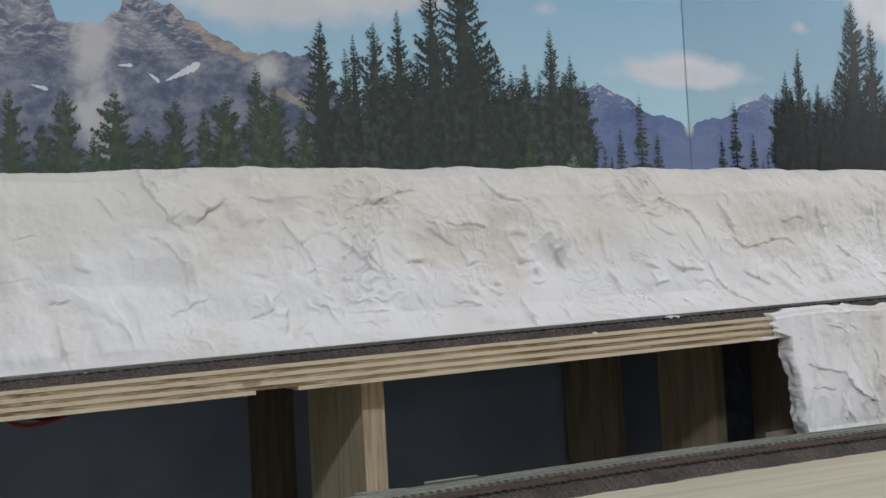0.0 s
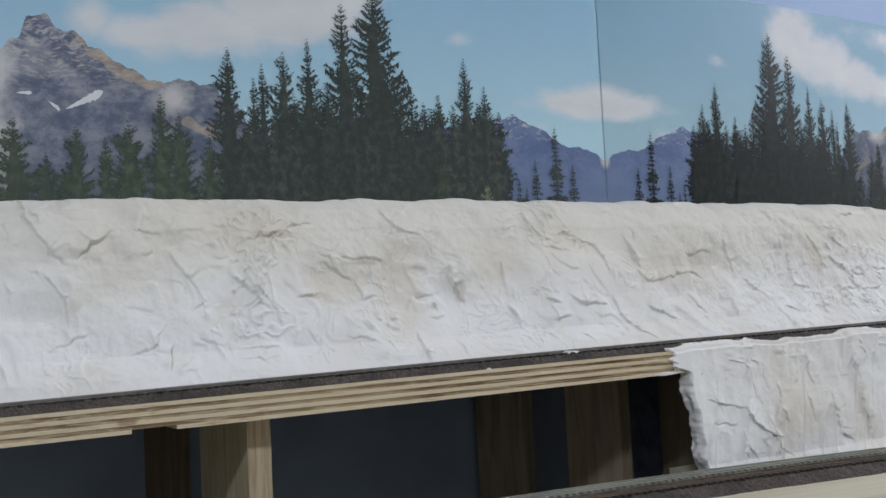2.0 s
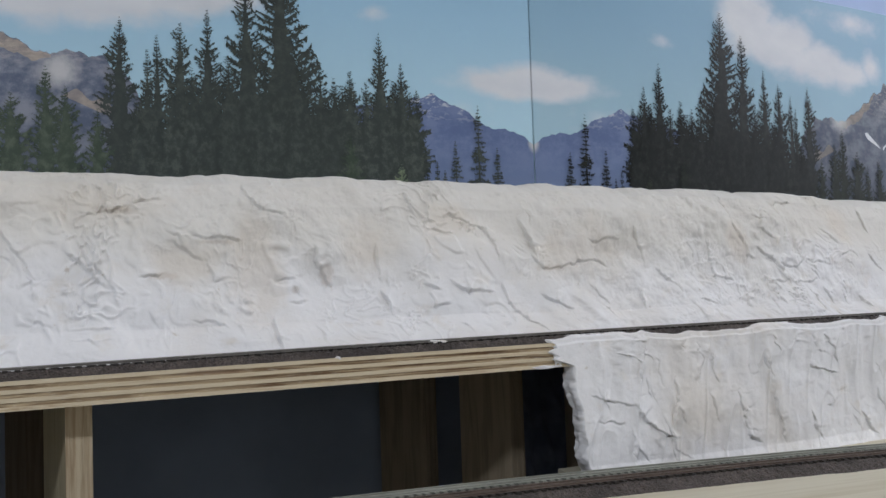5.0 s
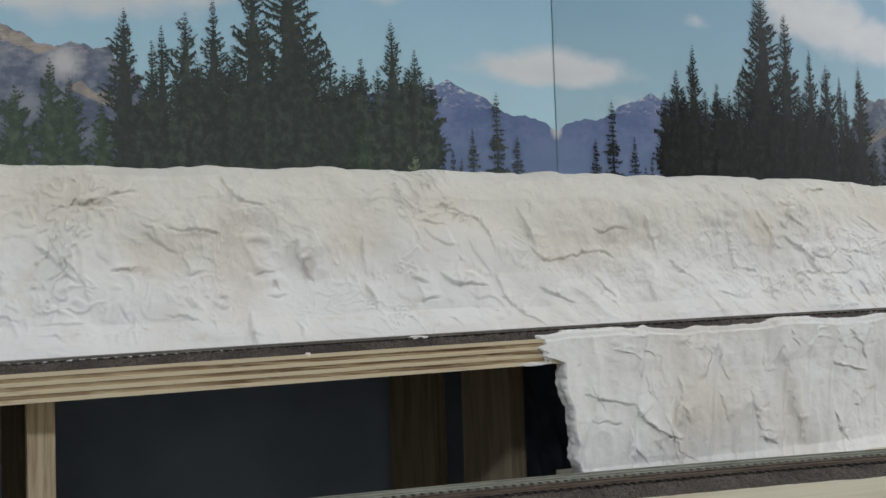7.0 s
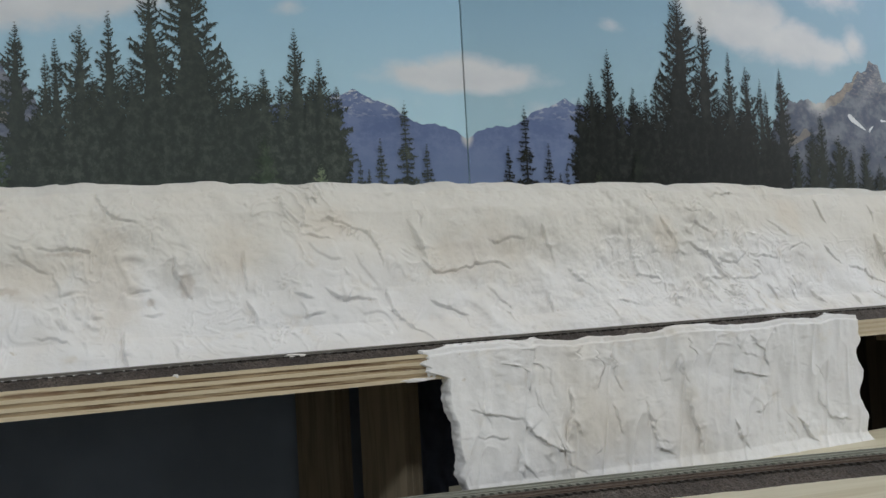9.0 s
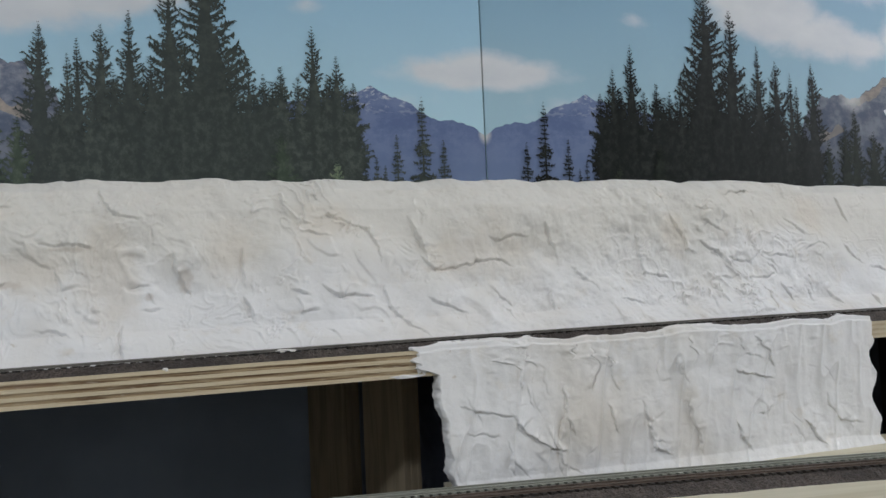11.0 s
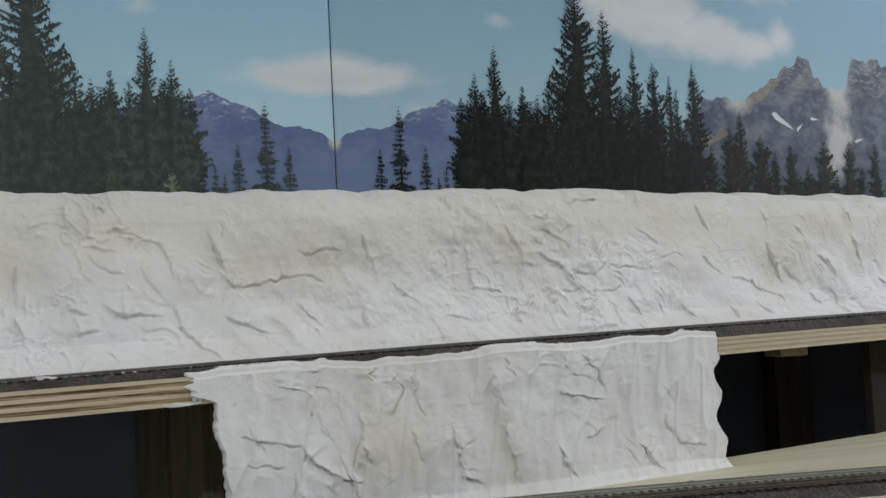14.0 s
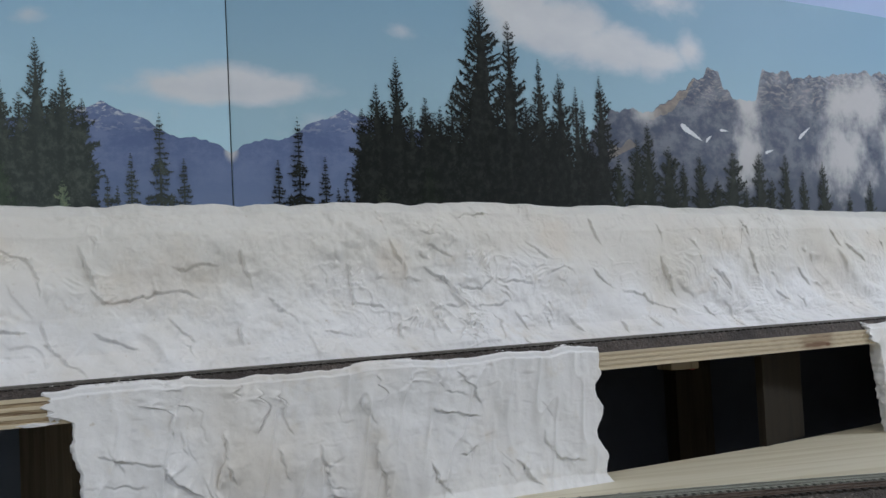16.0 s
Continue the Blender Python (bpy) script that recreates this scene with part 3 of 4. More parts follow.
# Added strip that keeps the gap between the two sheets dark.
tagged(new("seam_strip", box_mesh("seam_strip", SEAM - 0.02, SEAM + 0.02, wall_y(SEAM) + 0.0035, wall_y(SEAM) + 0.006, 1.2, MURAL_TOP - 0.004, DARK_PANEL)), "dark strip added behind the backdrop joint so that the gap reads dark", "strip")

# ---- plaster hillside behind the upper track ----
FAR_LEFT_STROKES = [((-13, 129), (0, 130)), ((-6, 153), (5, 155)), ((10, 116), (20, 117)), ((13, 105), (15, 95), (17, 86)), ((39, 175), (46, 164)), ((62, 191), (68, 173), (76, 160), (83, 154)), ((71, 107), (83, 112), (90, 115)), ((72, 147), (80, 134), (83, 120)), ((89, 156), (98, 164), (108, 172)), ((114, 104), (126, 108), (131, 116)), ((121, 172), (134, 170)), ((135, 106), (131, 97)), ((139, 158), (147, 144), (155, 131)), ((152, 110), (161, 106)), ((172, 144), (183, 133), (189, 126)), ((177, 150), (184, 136), (192, 128)), ((181, 167), (197, 167), (214, 174), (224, 175))]
LEFT_STROKES = [((210, 130), (220, 132)), ((229, 150), (243, 141)), ((238, 107), (253, 102)), ((240, 154), (266, 152)), ((246, 141), (251, 129), (259, 130)), ((272, 184), (276, 173), (280, 169), (292, 166)), ((281, 105), (280, 95), (281, 89)), ((287, 129), (297, 129)), ((294, 115), (302, 116)), ((296, 124), (299, 120)), ((299, 160), (300, 154)), ((310, 147), (313, 136), (319, 126)), ((350, 119), (353, 108)), ((351, 148), (350, 128)), ((375, 181), (375, 172)), ((376, 123), (384, 119)), ((379, 116), (381, 109), (390, 110)), ((387, 157), (401, 154)), ((395, 123), (405, 117), (423, 117))]
MIDDLE_STROKES = [((402, 168), (425, 159), (430, 151), (432, 139)), ((433, 122), (435, 110), (444, 100), (453, 92)), ((453, 165), (460, 148)), ((459, 140), (465, 132), (479, 133)), ((460, 115), (470, 109), (481, 105)), ((479, 133), (495, 137), (509, 139), (519, 135)), ((502, 122), (513, 109)), ((505, 153), (509, 151), (531, 153)), ((542, 116), (542, 106)), ((546, 160), (549, 147), (551, 139)), ((562, 132), (568, 124), (576, 117)), ((593, 109), (609, 106)), ((613, 151), (615, 139), (615, 126), (635, 125)), ((645, 165), (649, 152)), ((645, 114), (644, 102))]
RIGHT_STROKES = [((652, 150), (652, 141), (660, 140)), ((666, 171), (678, 168)), ((667, 148), (679, 141), (688, 131)), ((670, 162), (686, 155)), ((670, 117), (675, 102)), ((680, 123), (706, 121), (724, 122)), ((685, 116), (691, 107)), ((689, 136), (706, 134), (718, 140)), ((698, 181), (722, 184)), ((711, 115), (716, 108), (713, 95)), ((723, 137), (746, 134)), ((729, 115), (735, 103)), ((748, 164), (762, 152)), ((762, 141), (775, 146)), ((772, 107), (778, 97)), ((800, 142), (815, 129)), ((807, 179), (814, 164)), ((815, 103), (815, 95)), ((824, 126), (844, 124), (850, 117), (865, 113))]
FAR_RIGHT_STROKES = [((842, 104), (845, 96)), ((867, 151), (870, 136), (875, 123)), ((901, 112), (906, 103)), ((917, 140), (928, 124)), ((922, 136), (929, 125)), ((962, 180), (949, 150)), ((963, 155), (968, 139)), ((987, 123), (997, 114)), ((1021, 141), (1031, 127)), ((1073, 172), (1083, 159)), ((1091, 159), (1110, 144))]
APRON_STROKES = [((457, 55), (467, 51), (487, 47)), ((460, 40), (476, 37)), ((479, 78), (485, 76)), ((483, 32), (485, 17)), ((487, 47), (490, 41), (500, 34), (510, 27), (519, 26)), ((490, 85), (497, 85)), ((491, 73), (494, 62)), ((498, 62), (501, 52)), ((515, 26), (518, 17)), ((521, 60), (517, 32)), ((522, 44), (524, 36)), ((529, 87), (528, 79)), ((538, 81), (539, 59)), ((550, 48), (554, 35)), ((552, 78), (554, 71), (557, 59)), ((573, 48), (576, 38), (578, 22), (588, 17)), ((599, 72), (602, 63)), ((608, 47), (608, 31), (612, 17)), ((611, 84), (614, 72))]
APRON_END_STROKES = [((638, 32), (642, 23), (650, 15)), ((642, 63), (671, 57)), ((660, 35), (669, 38)), ((661, 83), (674, 65)), ((697, 27), (704, 22), (712, 13)), ((720, 43), (729, 26), (746, 22))]


def hillside():
    cols = int((1.42 + 0.30) / 0.0005)
    xs = np.linspace(-0.30, 1.42, cols)
    prof = np.array([(0.0295, 1.2855), (0.037, 1.292), (0.050, 1.303), (0.058, 1.325), (0.063, 1.35), (0.070, 1.372), (0.078, 1.384), (0.090, 1.3905), (0.104, 1.3922), (0.15, 1.391), (0.30, 1.388)])
    arc = np.r_[0, np.cumsum(np.hypot(*np.diff(prof, axis=0).T))]
    front = np.linspace(0, arc[8], 240)
    s = np.r_[front, np.linspace(arc[8], 1, 24)[1:] * 0 + arc[8] + (np.arange(1, 24) / 23) ** 1.3 * (arc[10] - arc[8])]
    dy, pz = np.interp(s, arc, prof[:, 0]), np.interp(s, arc, prof[:, 1])
    X = np.repeat(xs[None], len(s), 0)
    base = np.array([shelf_y(x) for x in xs])
    back = np.array([wall_y(x) for x in xs]) - 0.001
    Y = base[None] + dy[:, None]
    zfoot = np.array([rail_z(x) for x in xs]) - 0.004 - prof[0, 1]
    low = np.clip(1 - (pz - prof[0, 1]) / 0.03, 0, 1)
    Z = pz[:, None] + low[:, None] * zfoot[None]
    S = np.repeat(s[:, None], cols, 1)
    V = np.repeat(pz[:, None], cols, 1)
    rough = np.clip(0.55 + 0.9 * fbm(X * 9, S * 12, 2, 14), 0.12, 1.3)
    h = 0.0036 * fbm(X * 17, S * 22, 2, 1) + 0.0016 * rough * fbm(X * 50 + S * 10, S * 46, 2, 2) + 0.00032 * rough * fbm(X * 210, S * 210, 3, 3)
    # overlapping trowel flakes: shallow plates that end in thin crisp ledges
    wx, wz = 0.010 * fbm(X * 30, V * 30, 3, 41), 0.010 * fbm(X * 30, V * 30, 3, 42)
    h += 0.0024 * flakes(fbm((X + wx) * 19 + V * 6, (V + wz) * 15, 2, 6) * 1.15) * np.clip(0.12 + 1.6 * fbm(X * 24, V * 30, 2, 44), 0, 1)
    busy = np.clip(sum(a * np.exp(-((X - c) / w) ** 2) for c, w, a in ((0.69, 0.05, 1.0), (0.41, 0.05, 0.9), (0.17, 0.07, 0.9), (0.95, 0.12, 0.22), (-0.05, 0.07, 0.4))), 0.08, 1)
    h += 0.0017 * busy * flakes(fbm((X + wx) * 46 + V * 8, (V + wz) * 50, 2, 16) * 1.1) * np.clip(2.0 * fbm(X * 50, V * 60, 2, 45), 0, 1)
    torn = np.clip(fbm(X * 28, V * 34, 3, 51) * 1.8 - 0.25, 0, 1) * (0.2 + busy)
    h += 0.0021 * torn * (1 - np.abs(fbm((X + wx) * 120, (V + wz) * 135, 3, 52))) ** 4
    rng = random.Random(11)
    for n, line in enumerate(mm(FAR_LEFT_STROKES + LEFT_STROKES + MIDDLE_STROKES + RIGHT_STROKES + FAR_RIGHT_STROKES)):
        gouge(h, X, V, line, 0.0013 + 0.0003 * (n % 3), 0.006, 0.00025)
    for n in range(90):
        x, z = rng.uniform(-0.28, 1.4), rng.uniform(1.294, 1.386)
        if n % 3 == 0:
            x = rng.gauss(*rng.choice(((0.69, 0.04), (0.40, 0.05), (0.17, 0.06), (1.0, 0.12))))
        a, L = math.radians(rng.gauss(-52, 24)), rng.uniform(0.005, 0.014)
        mx, mz = x + 0.5 * L * math.cos(a + 0.25), z + 0.5 * L * math.sin(a + 0.25)
        gouge(h, X, V, [(x, z), (mx, mz), (x + L * math.cos(a), z + L * math.sin(a))], rng.uniform(0.0003, 0.0009), rng.uniform(0.003, 0.008), 0.0003)
    edge = np.clip(s / 0.012, 0.12, 1)[:, None]
    Y = Y - h * edge
    Z = Z + h * 0.35 * edge * np.clip(1.15 - (V - 1.36) / 0.03, 0.35, 1) + 0.0010 * fbm(X * 60, X * 0 + 3, 4, 9) * np.clip((V - 1.37) / 0.02, 0, 1)
    Y = np.minimum(Y, back[None])
    return grid_mesh("plaster_hillside", X, Y, Z, PLASTER)


tagged(new("plaster_hillside", hillside()), "white trowelled plaster hillside with beige stains behind the upper track", "hillside")


def plaster_face(x_left, x_right, seed, strokes):
    """A plaster apron between the two levels, with ragged side edges that turn back into the opening."""
    cols, rows = int((x_right - x_left) / 0.00048), 170
    k = np.linspace(0, 1, rows)[:, None]
    c = np.linspace(0, 1, cols)[None]
    zz = k[:, 0]
    wl = 0.006 * (1 - zz) * 1.4 + 0.0016 * fbm(zz * 9, zz * 0, 3, seed)
    wl -= (0.011 + 0.0035 * fbm(zz * 34, zz * 0 + 7, 3, seed + 2)) * np.clip((zz - 0.79) / 0.05, 0, 1)
    wr = 0.003 * np.clip((zz - 0.84) / 0.05, 0, 1) + 0.0030 * np.cos((zz - 0.22) * 21) * np.clip((0.95 - zz) * 6, 0, 1) + 0.0010 * fbm(zz * 14, zz * 0 + 2, 2, seed + 1) + 0.009 * np.clip(0.24 - zz, 0, 1) / 0.24
    X = (x_left + wl)[:, None] * (1 - c) + (x_right + wr)[:, None] * c
    sy = 0.484 + 0.22 * (X - 0.33) ** 2
    topz = 1.282 + 0.03 * X - 0.0155 * X * X - 0.0030 + 0.0012 * fbm(X * 45, X * 0, 4, seed)
    Z = 1.2065 + k * (topz - 1.2065)
    kk = k + 0.05 * fbm(X * 38, X * 0 + 5, 4, seed + 15) * np.clip((k - 0.8) / 0.15, 0, 1)
    lean = np.interp(np.where(k > 0.99, 1.0, np.clip(kk, 0, 0.99)), [0, 0.03, 0.09, 0.4, 0.8, 0.92, 0.975, 1], [-0.013, -0.0115, -0.0095, -0.008, -0.005, -0.004, -0.0025, 0.0035])
    Y = sy + lean + 0.0028 + 0.0045 * np.clip((c - 0.55) / 0.45, 0, 1)
    Y = np.where(k < 0.95, np.minimum(Y, sy - 0.0030), Y)
    h = 0.0018 * fbm(X * 42, Z * 16, 2, seed + 3) + 0.0006 * fbm(X * 110, Z * 45, 2, seed + 4) + 0.00012 * fbm(X * 240, Z * 260, 2, seed + 5)
    rib = fbm(X * 55 - Z * 12, Z * 12, 2, seed + 6)
    h += 0.0013 * (1 - np.abs(rib)) ** 5
    wx = 0.008 * fbm(X * 34, Z * 34, 3, seed + 21)
    h += 0.0009 * flakes(fbm((X + wx) * 26, (Z + wx) * 13, 2, seed + 22) * 1.15) * np.clip(0.2 + 1.5 * fbm(X * 30, Z * 30, 2, seed + 23), 0, 1)
    X1 = np.repeat(np.linspace(x_left, x_right, cols)[None], rows, 0)
    for line in mm(strokes):
        moved = []
        for x, z in line:
            q, e = (z - 1.2065) / 0.082, (x - x_left) / (x_right - x_left)
            moved.append((x - float(np.interp(q, zz, wl)) * (1 - e) - float(np.interp(q, zz, wr)) * e, z))
        gouge(h, X1, Z, moved, 0.0013, 0.006, 0.00025)
    rng = random.Random(seed)
    for _ in range(int(20 * (x_right - x_left) / 0.33)):
        x, z = rng.uniform(x_left, x_right), rng.uniform(1.215, 1.285)
        a, L = math.radians(rng.gauss(-72, 22)), rng.uniform(0.005, 0.016)
        gouge(h, X1, Z, [(x, z), (x + L * math.cos(a), z + L * math.sin(a))], rng.uniform(0.0003, 0.0009), rng.uniform(0.003, 0.007), 0.0003)
    for _ in range(int(40 * (x_right - x_left) / 0.33)):
        x, z, L = rng.uniform(x_left, x_right), rng.uniform(1.215, 1.28), rng.uniform(0.004, 0.010)
        gouge(h, X1, Z, [(x, z), (x + L, z + rng.uniform(-0.001, 0.001))], 0.0003, 0.002, 0.0006)
    Y = Y - h
    Y = np.where(k < 0.986, np.minimum(Y, sy - 0.0006), Y)
    # turned-back rims on both sides
    for sgn, take in ((-1, 0), (1, -1)):
        cx, cy, cz = X[:, take], Y[:, take], Z[:, take]
        rims = []
        for i in range(1, 7):
            q = i / 6
            rims.append((cx + sgn * 0.0010 * math.sin(q * 3.1) + 0.0011 * fbm(zz * 17, zz * 0 + i * 0.6, 3, seed + 8), cy + 0.013 * q + 0.0007 * fbm(zz * 30, zz * 0 + i, 2, seed + 9), cz))
        block = [np.stack([r[n] for r in rims], 1) for n in range(3)]
        if sgn < 0:
            X, Y, Z = (np.concatenate([b[:, ::-1], m0], 1) for b, m0 in zip(block, (X, Y, Z)))
        else:
            X, Y, Z = (np.concatenate([m0, b], 1) for b, m0 in zip(block, (X, Y, Z)))
    me = grid_mesh("plaster_face", X, Y, Z, PLASTER)
    return me


ob = tagged(new("plaster_slope", plaster_face(0.4435, 0.7600, 31, APRON_STROKES + APRON_END_STROKES)), "white ribbed plaster apron below the upper track with ragged edges", "hillside", "plaster aprons")
ob = tagged(new("plaster_slope", plaster_face(1.047, 1.40, 57, [])), "white ribbed plaster apron further along below the upper track", "hillside", "plaster aprons")

# ---- upper shelf of plywood ----
shelf = thing("upper_shelf", "plywood shelf with layered raw edge carrying the upper track", "shelf")
PLIES = 7


def ply_strip(name, a, b, t0, t1, inset, material):
    return sweep(name, span(a, b, 0.012), lambda x: [(shelf_y(x) + inset, shelf_z(x) - t1 * shelf_thick(x)), (shelf_y(x) + inset, shelf_z(x) - t0 * shelf_thick(x)), (shelf_y(x) + 0.20, shelf_z(x) - t0 * shelf_thick(x)), (shelf_y(x) + 0.20, shelf_z(x) - t1 * shelf_thick(x))], material)


for n in range(PLIES):
    t0, t1 = n / PLIES, (n + 1) / PLIES
    m = PLY_DARK if n % 2 else PLY_LIGHT
    ins = 0.0005 if n % 2 else 0.0
    for a, b in (((-0.30, 0.1015), (0.1235, 1.42)) if n == PLIES - 1 else ((-0.30, 1.42),)):
        part("ply", ply_strip("ply", a, b, t0, t1, ins, m), shelf, "dark end-grain ply" if n % 2 else "")

# ---- lower baseboard of plywood ----
def table_back(x):
    return float(np.interp(x, [-0.4, 0.45, 0.46, 0.6, 0.785, 0.945, 1.12, 1.5], [0.50, 0.492, 0.53, 0.55, 0.556, 0.597, 0.66, 0.76]))


board = thing("lower_baseboard", "pale plywood baseboard carrying the lower tracks", "baseboard")
part("top_ply", sweep("top_ply", span(-0.42, 1.5, 0.01), lambda x: [(0.27, TABLE - 0.006), (0.27, TABLE), (table_back(x), TABLE), (table_back(x), TABLE - 0.006)], PLY_FACE), board)
part("core_ply", sweep("core_ply", span(-0.42, 1.5, 0.01), lambda x: [(0.2705, TABLE - 0.018), (0.2705, TABLE - 0.006), (table_back(x) - 0.0005, TABLE - 0.006), (table_back(x) - 0.0005, TABLE - 0.018)], PLY_DARK), board)

# ---- tracks ----
def track(name, label, centre, top, x0, x1, count, group, metal, tie):
    """Two rails and single sleepers along y = centre(x); top(x) is the height of the rail head."""
    t = thing(name, label, "track", group)
    for off in (-0.0045, 0.0045):
        part("rail", sweep("rail", span(x0, x1, 0.012), lambda x: [(centre(x) + off - 0.0008, top(x) - 0.0013), (centre(x) + off - 0.0008, top(x) - 0.0011), (centre(x) + off - 0.00025, top(x) - 0.0009), (centre(x) + off - 0.0005, top(x) - 0.0004), (centre(x) + off - 0.0005, top(x)), (centre(x) + off + 0.0005, top(x)), (centre(x) + off + 0.0005, top(x) - 0.0004), (centre(x) + off + 0.00025, top(x) - 0.0009), (centre(x) + off + 0.0008, top(x) - 0.0011), (centre(x) + off + 0.0008, top(x) - 0.0013)], metal), t)
    data = box_mesh("sleeper", -0.0013, 0.0013, -0.0085, 0.0085, -0.0024, 0, tie)
    rng = random.Random(count)
    for i in range(count):
        x = x0 + (x1 - x0) * (i + 0.5) / count
        d = 0.002
        ob = part("sleeper", data, t)
        ob.matrix_basis = pose(x, centre(x), top(x) - 0.0012, 0, -math.degrees(math.atan2(top(x + d) - top(x - d), 2 * d)), math.degrees(math.atan2(centre(x + d) - centre(x - d), 2 * d)) + rng.uniform(-1.5, 1.5))
    return t


def ballast_bed(name, label, near, far, foot, crown, x0, x1, seed, ragged=0.0016):
    xs = np.linspace(x0, x1, int((x1 - x0) / 0.0016))
    k = np.linspace(0, 1, 26)
    nr, fr = np.array([near(x) for x in xs]), np.array([far(x) for x in xs])
    X = np.repeat(xs[None], 26, 0)
    wob = ragged * fbm(xs * 60, xs * 0, 3, seed)
    Y = nr[None] + wob[None] * (1 - k)[:, None] + (fr - nr)[None] * k[:, None]
    rise = np.clip(np.minimum(k / 0.16, (1 - k) / 0.10), 0, 1)
    ft, cr = np.array([foot(x) for x in xs]), np.array([crown(x) for x in xs])
    Z = ft[None] + (cr - ft)[None] * rise[:, None] + 0.0006 * fbm(X * 420, Y * 420, 2, seed) * np.clip(rise * 3, 0, 1)[:, None]
    tagged(new(name, grid_mesh(name, X, Y, Z, BALLAST, False)), label, "ballast", kind="stuff")


ballast_bed("ballast", "brown-grey ballast bed of the upper track", lambda x: shelf_y(x) + 0.0012, lambda x: shelf_y(x) + 0.034, lambda x: shelf_z(x) - 0.0004, lambda x: rail_z(x) - 0.0023, -0.29, 1.41, 3, 0.0004)
track("upper_track", "small-scale railway track with dark sleepers on the upper shelf", lambda x: shelf_y(x) + 0.0185, rail_z, -0.29, 1.41, 300, "tracks", RAIL, SLEEPER)
LOWTOP = lambda x: 1.2140
ballast_bed("ballast", "grey-brown ballast bed under the lower double track", lambda x: low_y(x) - 0.066, lambda x: low_y(x) + 0.006, lambda x: TABLE - 0.0004, lambda x: 1.2116, -0.40, 1.40, 7)
track("lower_track", "small-scale railway track with pale grey-green rails and sleepers", lambda x: low_y(x) - 0.0195, LOWTOP, -0.25, 1.20, 290, "tracks", PALE_RAIL, PALE_TIE)
track("lower_track", "small-scale railway track with rust-brown rails and dark sleepers", lambda x: low_y(x) - 0.0440, LOWTOP, -0.25, 1.20, 290, "tracks", RUST_RAIL, SLEEPER)

# ---- framing below the shelf ----
def riser(x, y0, y1, z0, width, turn, label, wood=None, edge=None):
    """An upright plywood board that carries the shelf; its layered edge faces out."""
    r = thing("riser", label, "support", "risers")
    top = shelf_z(x) - shelf_thick(x)
    d = y1 - y0
    part("face_board", box_mesh("face_board", -width / 2, width / 2, 0.001, d, z0, top, wood or RISER), r)
    for n in range(5):
        w = width / 5
        part("edge_ply", box_mesh("edge_ply", -width / 2 + n * w, -width / 2 + (n + 1) * w, 0.0 if n % 2 == 0 else 0.0004, 0.001, z0, top, edge or RISER_EDGE), r)
    r.matrix_world = pose(x, y0, 0, 0, 0, turn)
    return r


DECK = 1.10
riser(0.1725, 0.514, 0.608, DECK, 0.013, 0, "upright plywood riser with a pale layered edge under the shelf")
riser(0.452, 0.565, 0.613, DECK, 0.012, 16, "plywood riser behind the opening, shade under the shelf put into its brown", HALF_SHADE_WOOD, HALF_SHADE_WOOD)
riser(0.516, 0.535, 0.60, DECK, 0.012, 0, "plywood riser behind the plaster apron, coloured darker for the shade there", HALF_SHADE_WOOD, HALF_SHADE_WOOD)
riser(0.441, 0.673, 0.72, DECK, 0.012, 22, "plywood riser near the back panel, coloured darker for the shade there", HALF_SHADE_WOOD, HALF_SHADE_WOOD)
riser(0.938, 0.69, 0.72, DECK, 0.03, -12, "reddish-brown riser against the far back panel, darkened for the shade there", DEEP_SHADE_WOOD, DEEP_SHADE_WOOD)
riser(0.168, 0.662, 0.70, DECK, 0.013, 14, "plywood riser behind the first upright, coloured darker for the shade there", SHADE_WOOD, SHADE_WOOD)
deck = thing("under_deck", "dark plywood deck that carries the risers", "deck")
part("deck_board", box_mesh("deck_board", -0.42, 1.5, 0.40, 0.74, DECK - 0.02, DECK, RISER), deck)
for lx in (-0.38, 0.55, 1.46):
    for ly in (0.43, 0.71):
        part("leg", box_mesh("leg", lx - 0.022, lx + 0.022, ly - 0.022, ly + 0.022, 0, DECK - 0.02, RISER, 0.002), deck)
for sx in (-0.3, 0.3, 0.9, 1.4):
    part("cleat", box_mesh("cleat", sx - 0.02, sx + 0.02, 0.41, 0.45, DECK, TABLE - 0.018, RISER), deck)
tagged(new("back_panel", box_mesh("back_panel", -0.42, 0.60, 0.722, 0.730, DECK, 1.268, GREY_PANEL, 0.001)), "dark blue-grey panel closing the space under the hill", "panel", "back panels")
# Same panel carried on; its darker colour stands for shade in the recess.
tagged(new("back_panel", box_mesh("back_panel", 0.604, 1.5, 0.722, 0.730, DECK, 1.284, DARK_PANEL, 0.001)), "panel closing the space under the hill, recess shade put into its near-black", "panel", "back panels")

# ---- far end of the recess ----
# The shadow over this post is painted into its wood colour.
post = thing("post", "brown plywood post standing on the baseboard, its shadow put into the colour", "support")
part("board", box_mesh("board", 0, 0.064, 0, 0.006, TABLE, 1.2735, POST_SHADE_WOOD, 0.0006), post)
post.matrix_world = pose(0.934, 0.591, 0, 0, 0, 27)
block = thing("hanging_block", "small wooden block screwed under the shelf", "block")
part("block", box_mesh("block", 0.853, 0.876, 0.585, 0.605, 1.2685, shelf_z(0.87) - shelf_thick(0.87), HALF_SHADE_WOOD, 0.001), block)


def cable(name, label, points, r, material):
    ob = tagged(new(name, tube(name, points, r, material)), label, "wire")
    return ob


cable("red_wire", "red wire looped under the shelf", [(-0.020, 0.56, 1.264), (-0.012, 0.55, 1.256), (0.002, 0.545, 1.255), (0.020, 0.55, 1.260), (0.040, 0.56, 1.2665)], 0.0010, RED_WIRE)
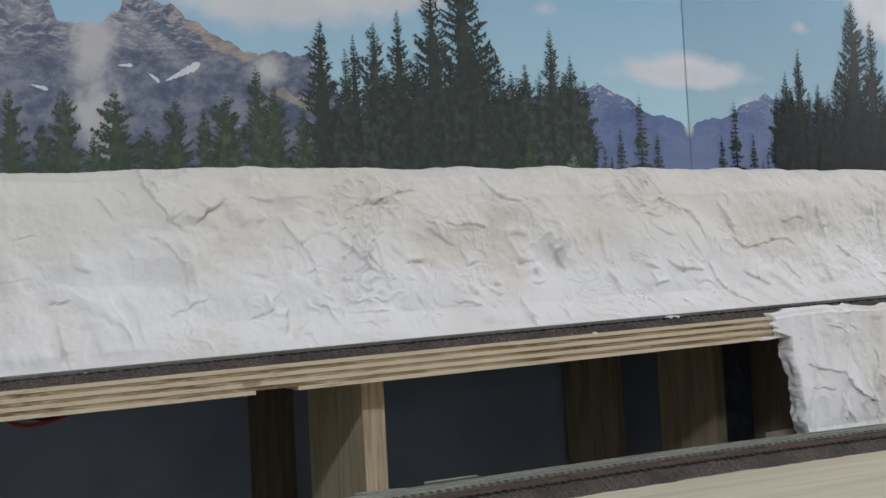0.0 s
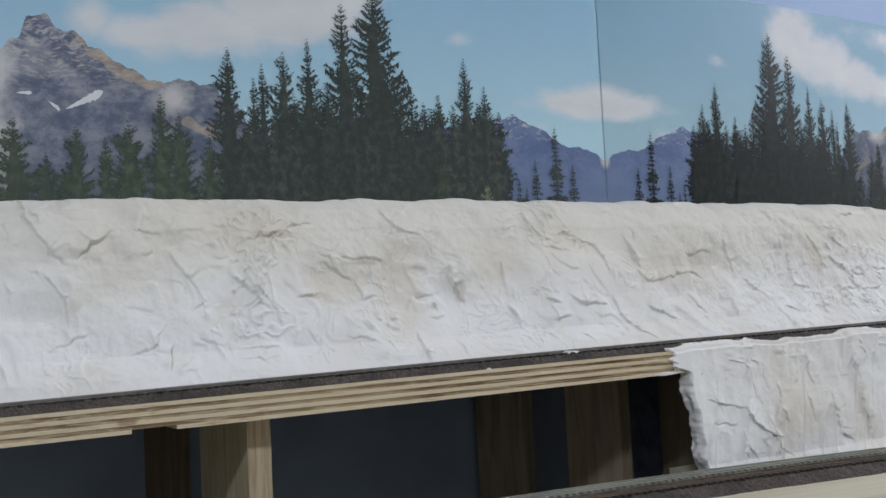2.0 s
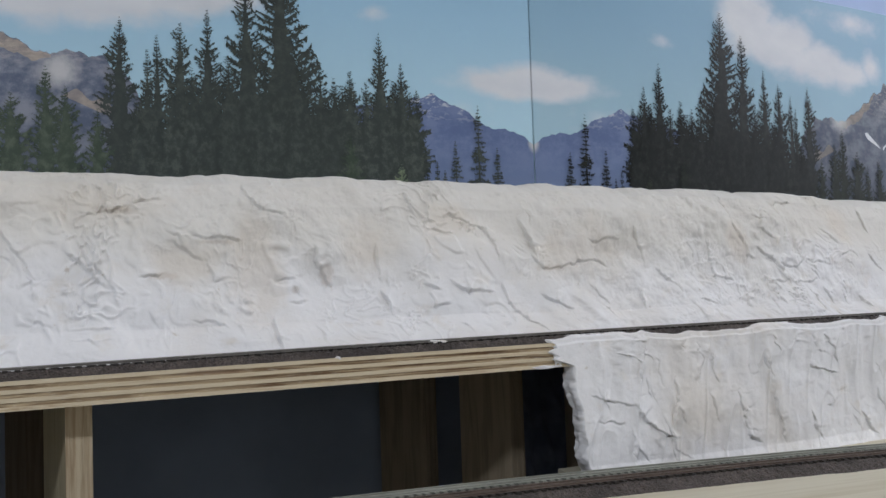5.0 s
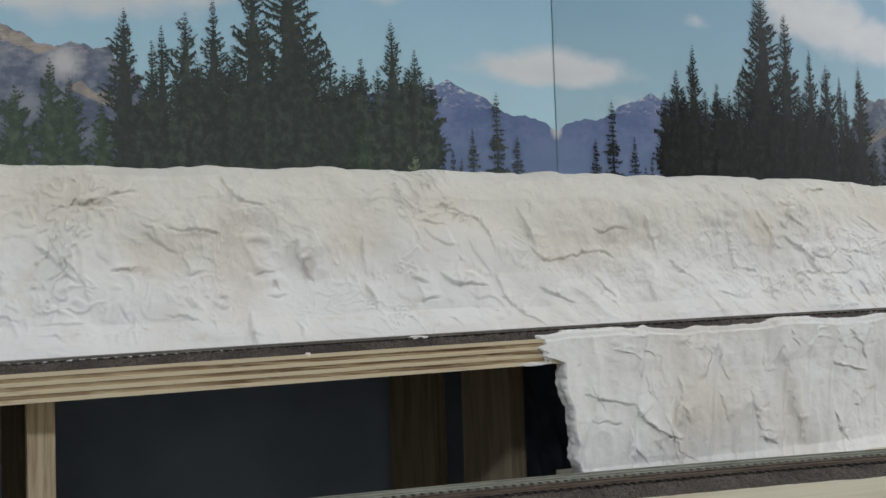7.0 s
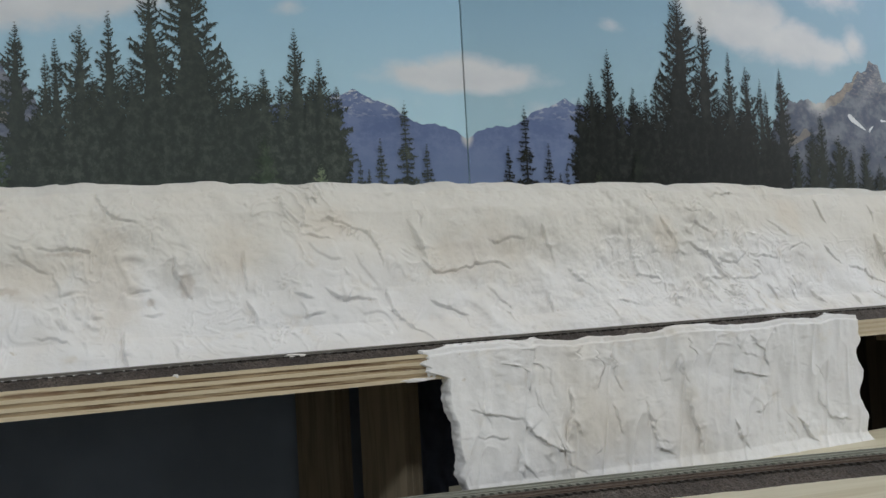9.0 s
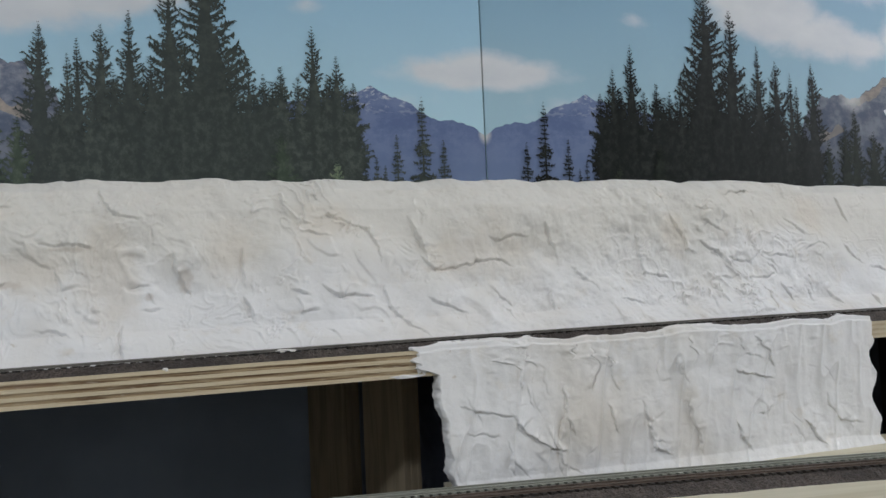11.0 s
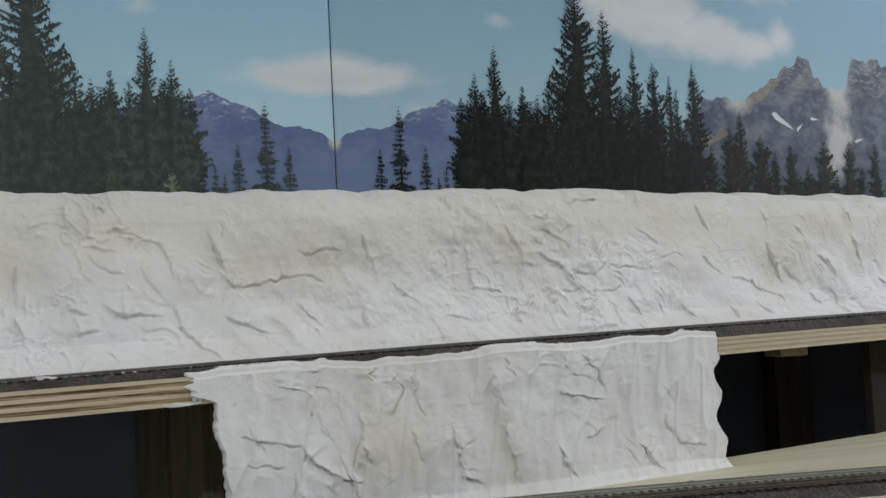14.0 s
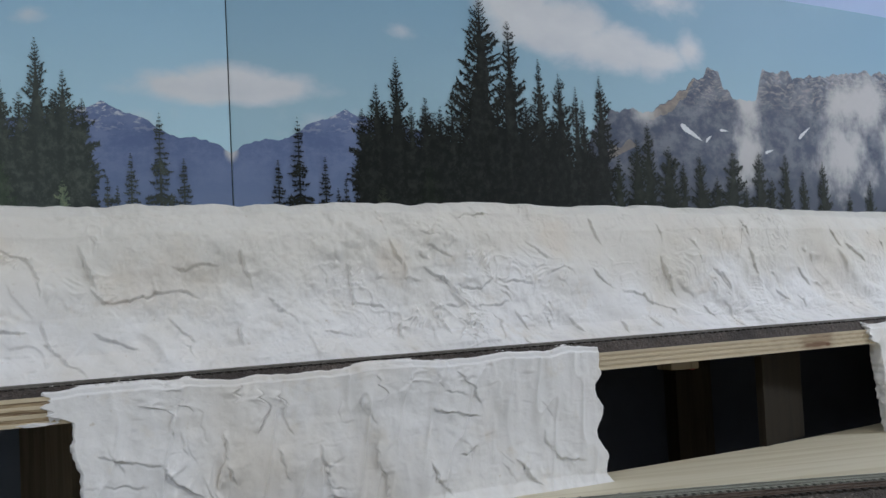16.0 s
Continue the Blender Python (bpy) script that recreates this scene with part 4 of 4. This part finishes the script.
cable("black_wire", "black wire hanging beside the red one under the shelf", [(-0.010, 0.556, 1.2655), (-0.002, 0.550, 1.258), (0.008, 0.548, 1.2575), (0.022, 0.552, 1.2625), (0.030, 0.556, 1.267)], 0.0009, BLACK_WIRE)
cable("red_wire", "red wire hanging under the shelf beside the block", [(0.884, 0.60, 1.275), (0.884, 0.598, 1.270), (0.881, 0.598, 1.268), (0.878, 0.60, 1.267), (0.876, 0.604, 1.270)], 0.0007, RED_WIRE)
CX, CZ = np.meshgrid(np.linspace(0.456, 0.53, 90), np.linspace(DECK, 1.268, 50))
sag = (1.268 - CZ) / 0.168
CY = 0.612 + 0.004 * np.sin(CX * 420 + 5 * np.sin(CZ * 30)) * (0.3 + sag) + 0.003 * np.sin((CX + CZ * 0.6) * 260)
tagged(new("dark_cloth", grid_mesh("dark_cloth", CX, CY, CZ, CLOTH)), "dark folded cloth hanging under the shelf behind the plaster", "cloth")

# ---- spare rails lying beside the lower track ----
for ax, ay, bx, by in ((0.145, 0.477, 0.172, 0.474), (0.187, 0.483, 0.219, 0.484)):
    rail = tagged(new("spare_rail", box_mesh("spare_rail", 0, math.hypot(bx - ax, by - ay), -0.0006, 0.0006, 0, 0.0011, PALE_RAIL, 0.0002)), "short loose piece of pale rail beside the lower track", "rail", "spare rails")
    rail.matrix_world = pose(ax, ay, 1.2112, 0, 0, math.degrees(math.atan2(by - ay, bx - ax)))

# ---- crumbs of plaster on the tracks ----
def crumb(x, y, z, sx, sy, sz, seed, label):
    bm = bmesh.new()
    bmesh.ops.create_icosphere(bm, subdivisions=2, radius=1)
    rng = random.Random(seed)
    for v in bm.verts:
        v.co = Vector((v.co.x * sx, v.co.y * sy, v.co.z * sz)) * rng.uniform(0.5, 1.2)
    me = bpy.data.meshes.new("plaster_crumb")
    bm.to_mesh(me)
    bm.free()
    me.materials.append(PLASTER)
    ob = tagged(new("plaster_crumb", me), label, "plaster crumb", "plaster crumbs")
    ob.matrix_world = pose(x, y, z)


crumb(0.363, shelf_y(0.363) + 0.012, rail_z(0.363) - 0.0012, 0.0065, 0.0018, 0.0011, 1, "white smear of plaster spilt on the upper track")
crumb(0.30, shelf_y(0.30) + 0.0008, shelf_z(0.30) - 0.0002, 0.0018, 0.0012, 0.0012, 2, "white crumb of plaster on the shelf edge")
crumb(0.428, shelf_y(0.428) - 0.0002, shelf_z(0.428) - 0.0135, 0.010, 0.0008, 0.0012, 3, "thin smear of plaster along the plywood edge")
crumb(0.436, shelf_y(0.436) - 0.0004, shelf_z(0.436) - 0.008, 0.0035, 0.0010, 0.0055, 4, "patch of plaster smeared over the end of the plywood edge")
crumb(1.040, shelf_y(1.040) - 0.0003, shelf_z(1.040) - 0.003, 0.006, 0.0010, 0.0025, 7, "patch of plaster smeared beside the far apron")
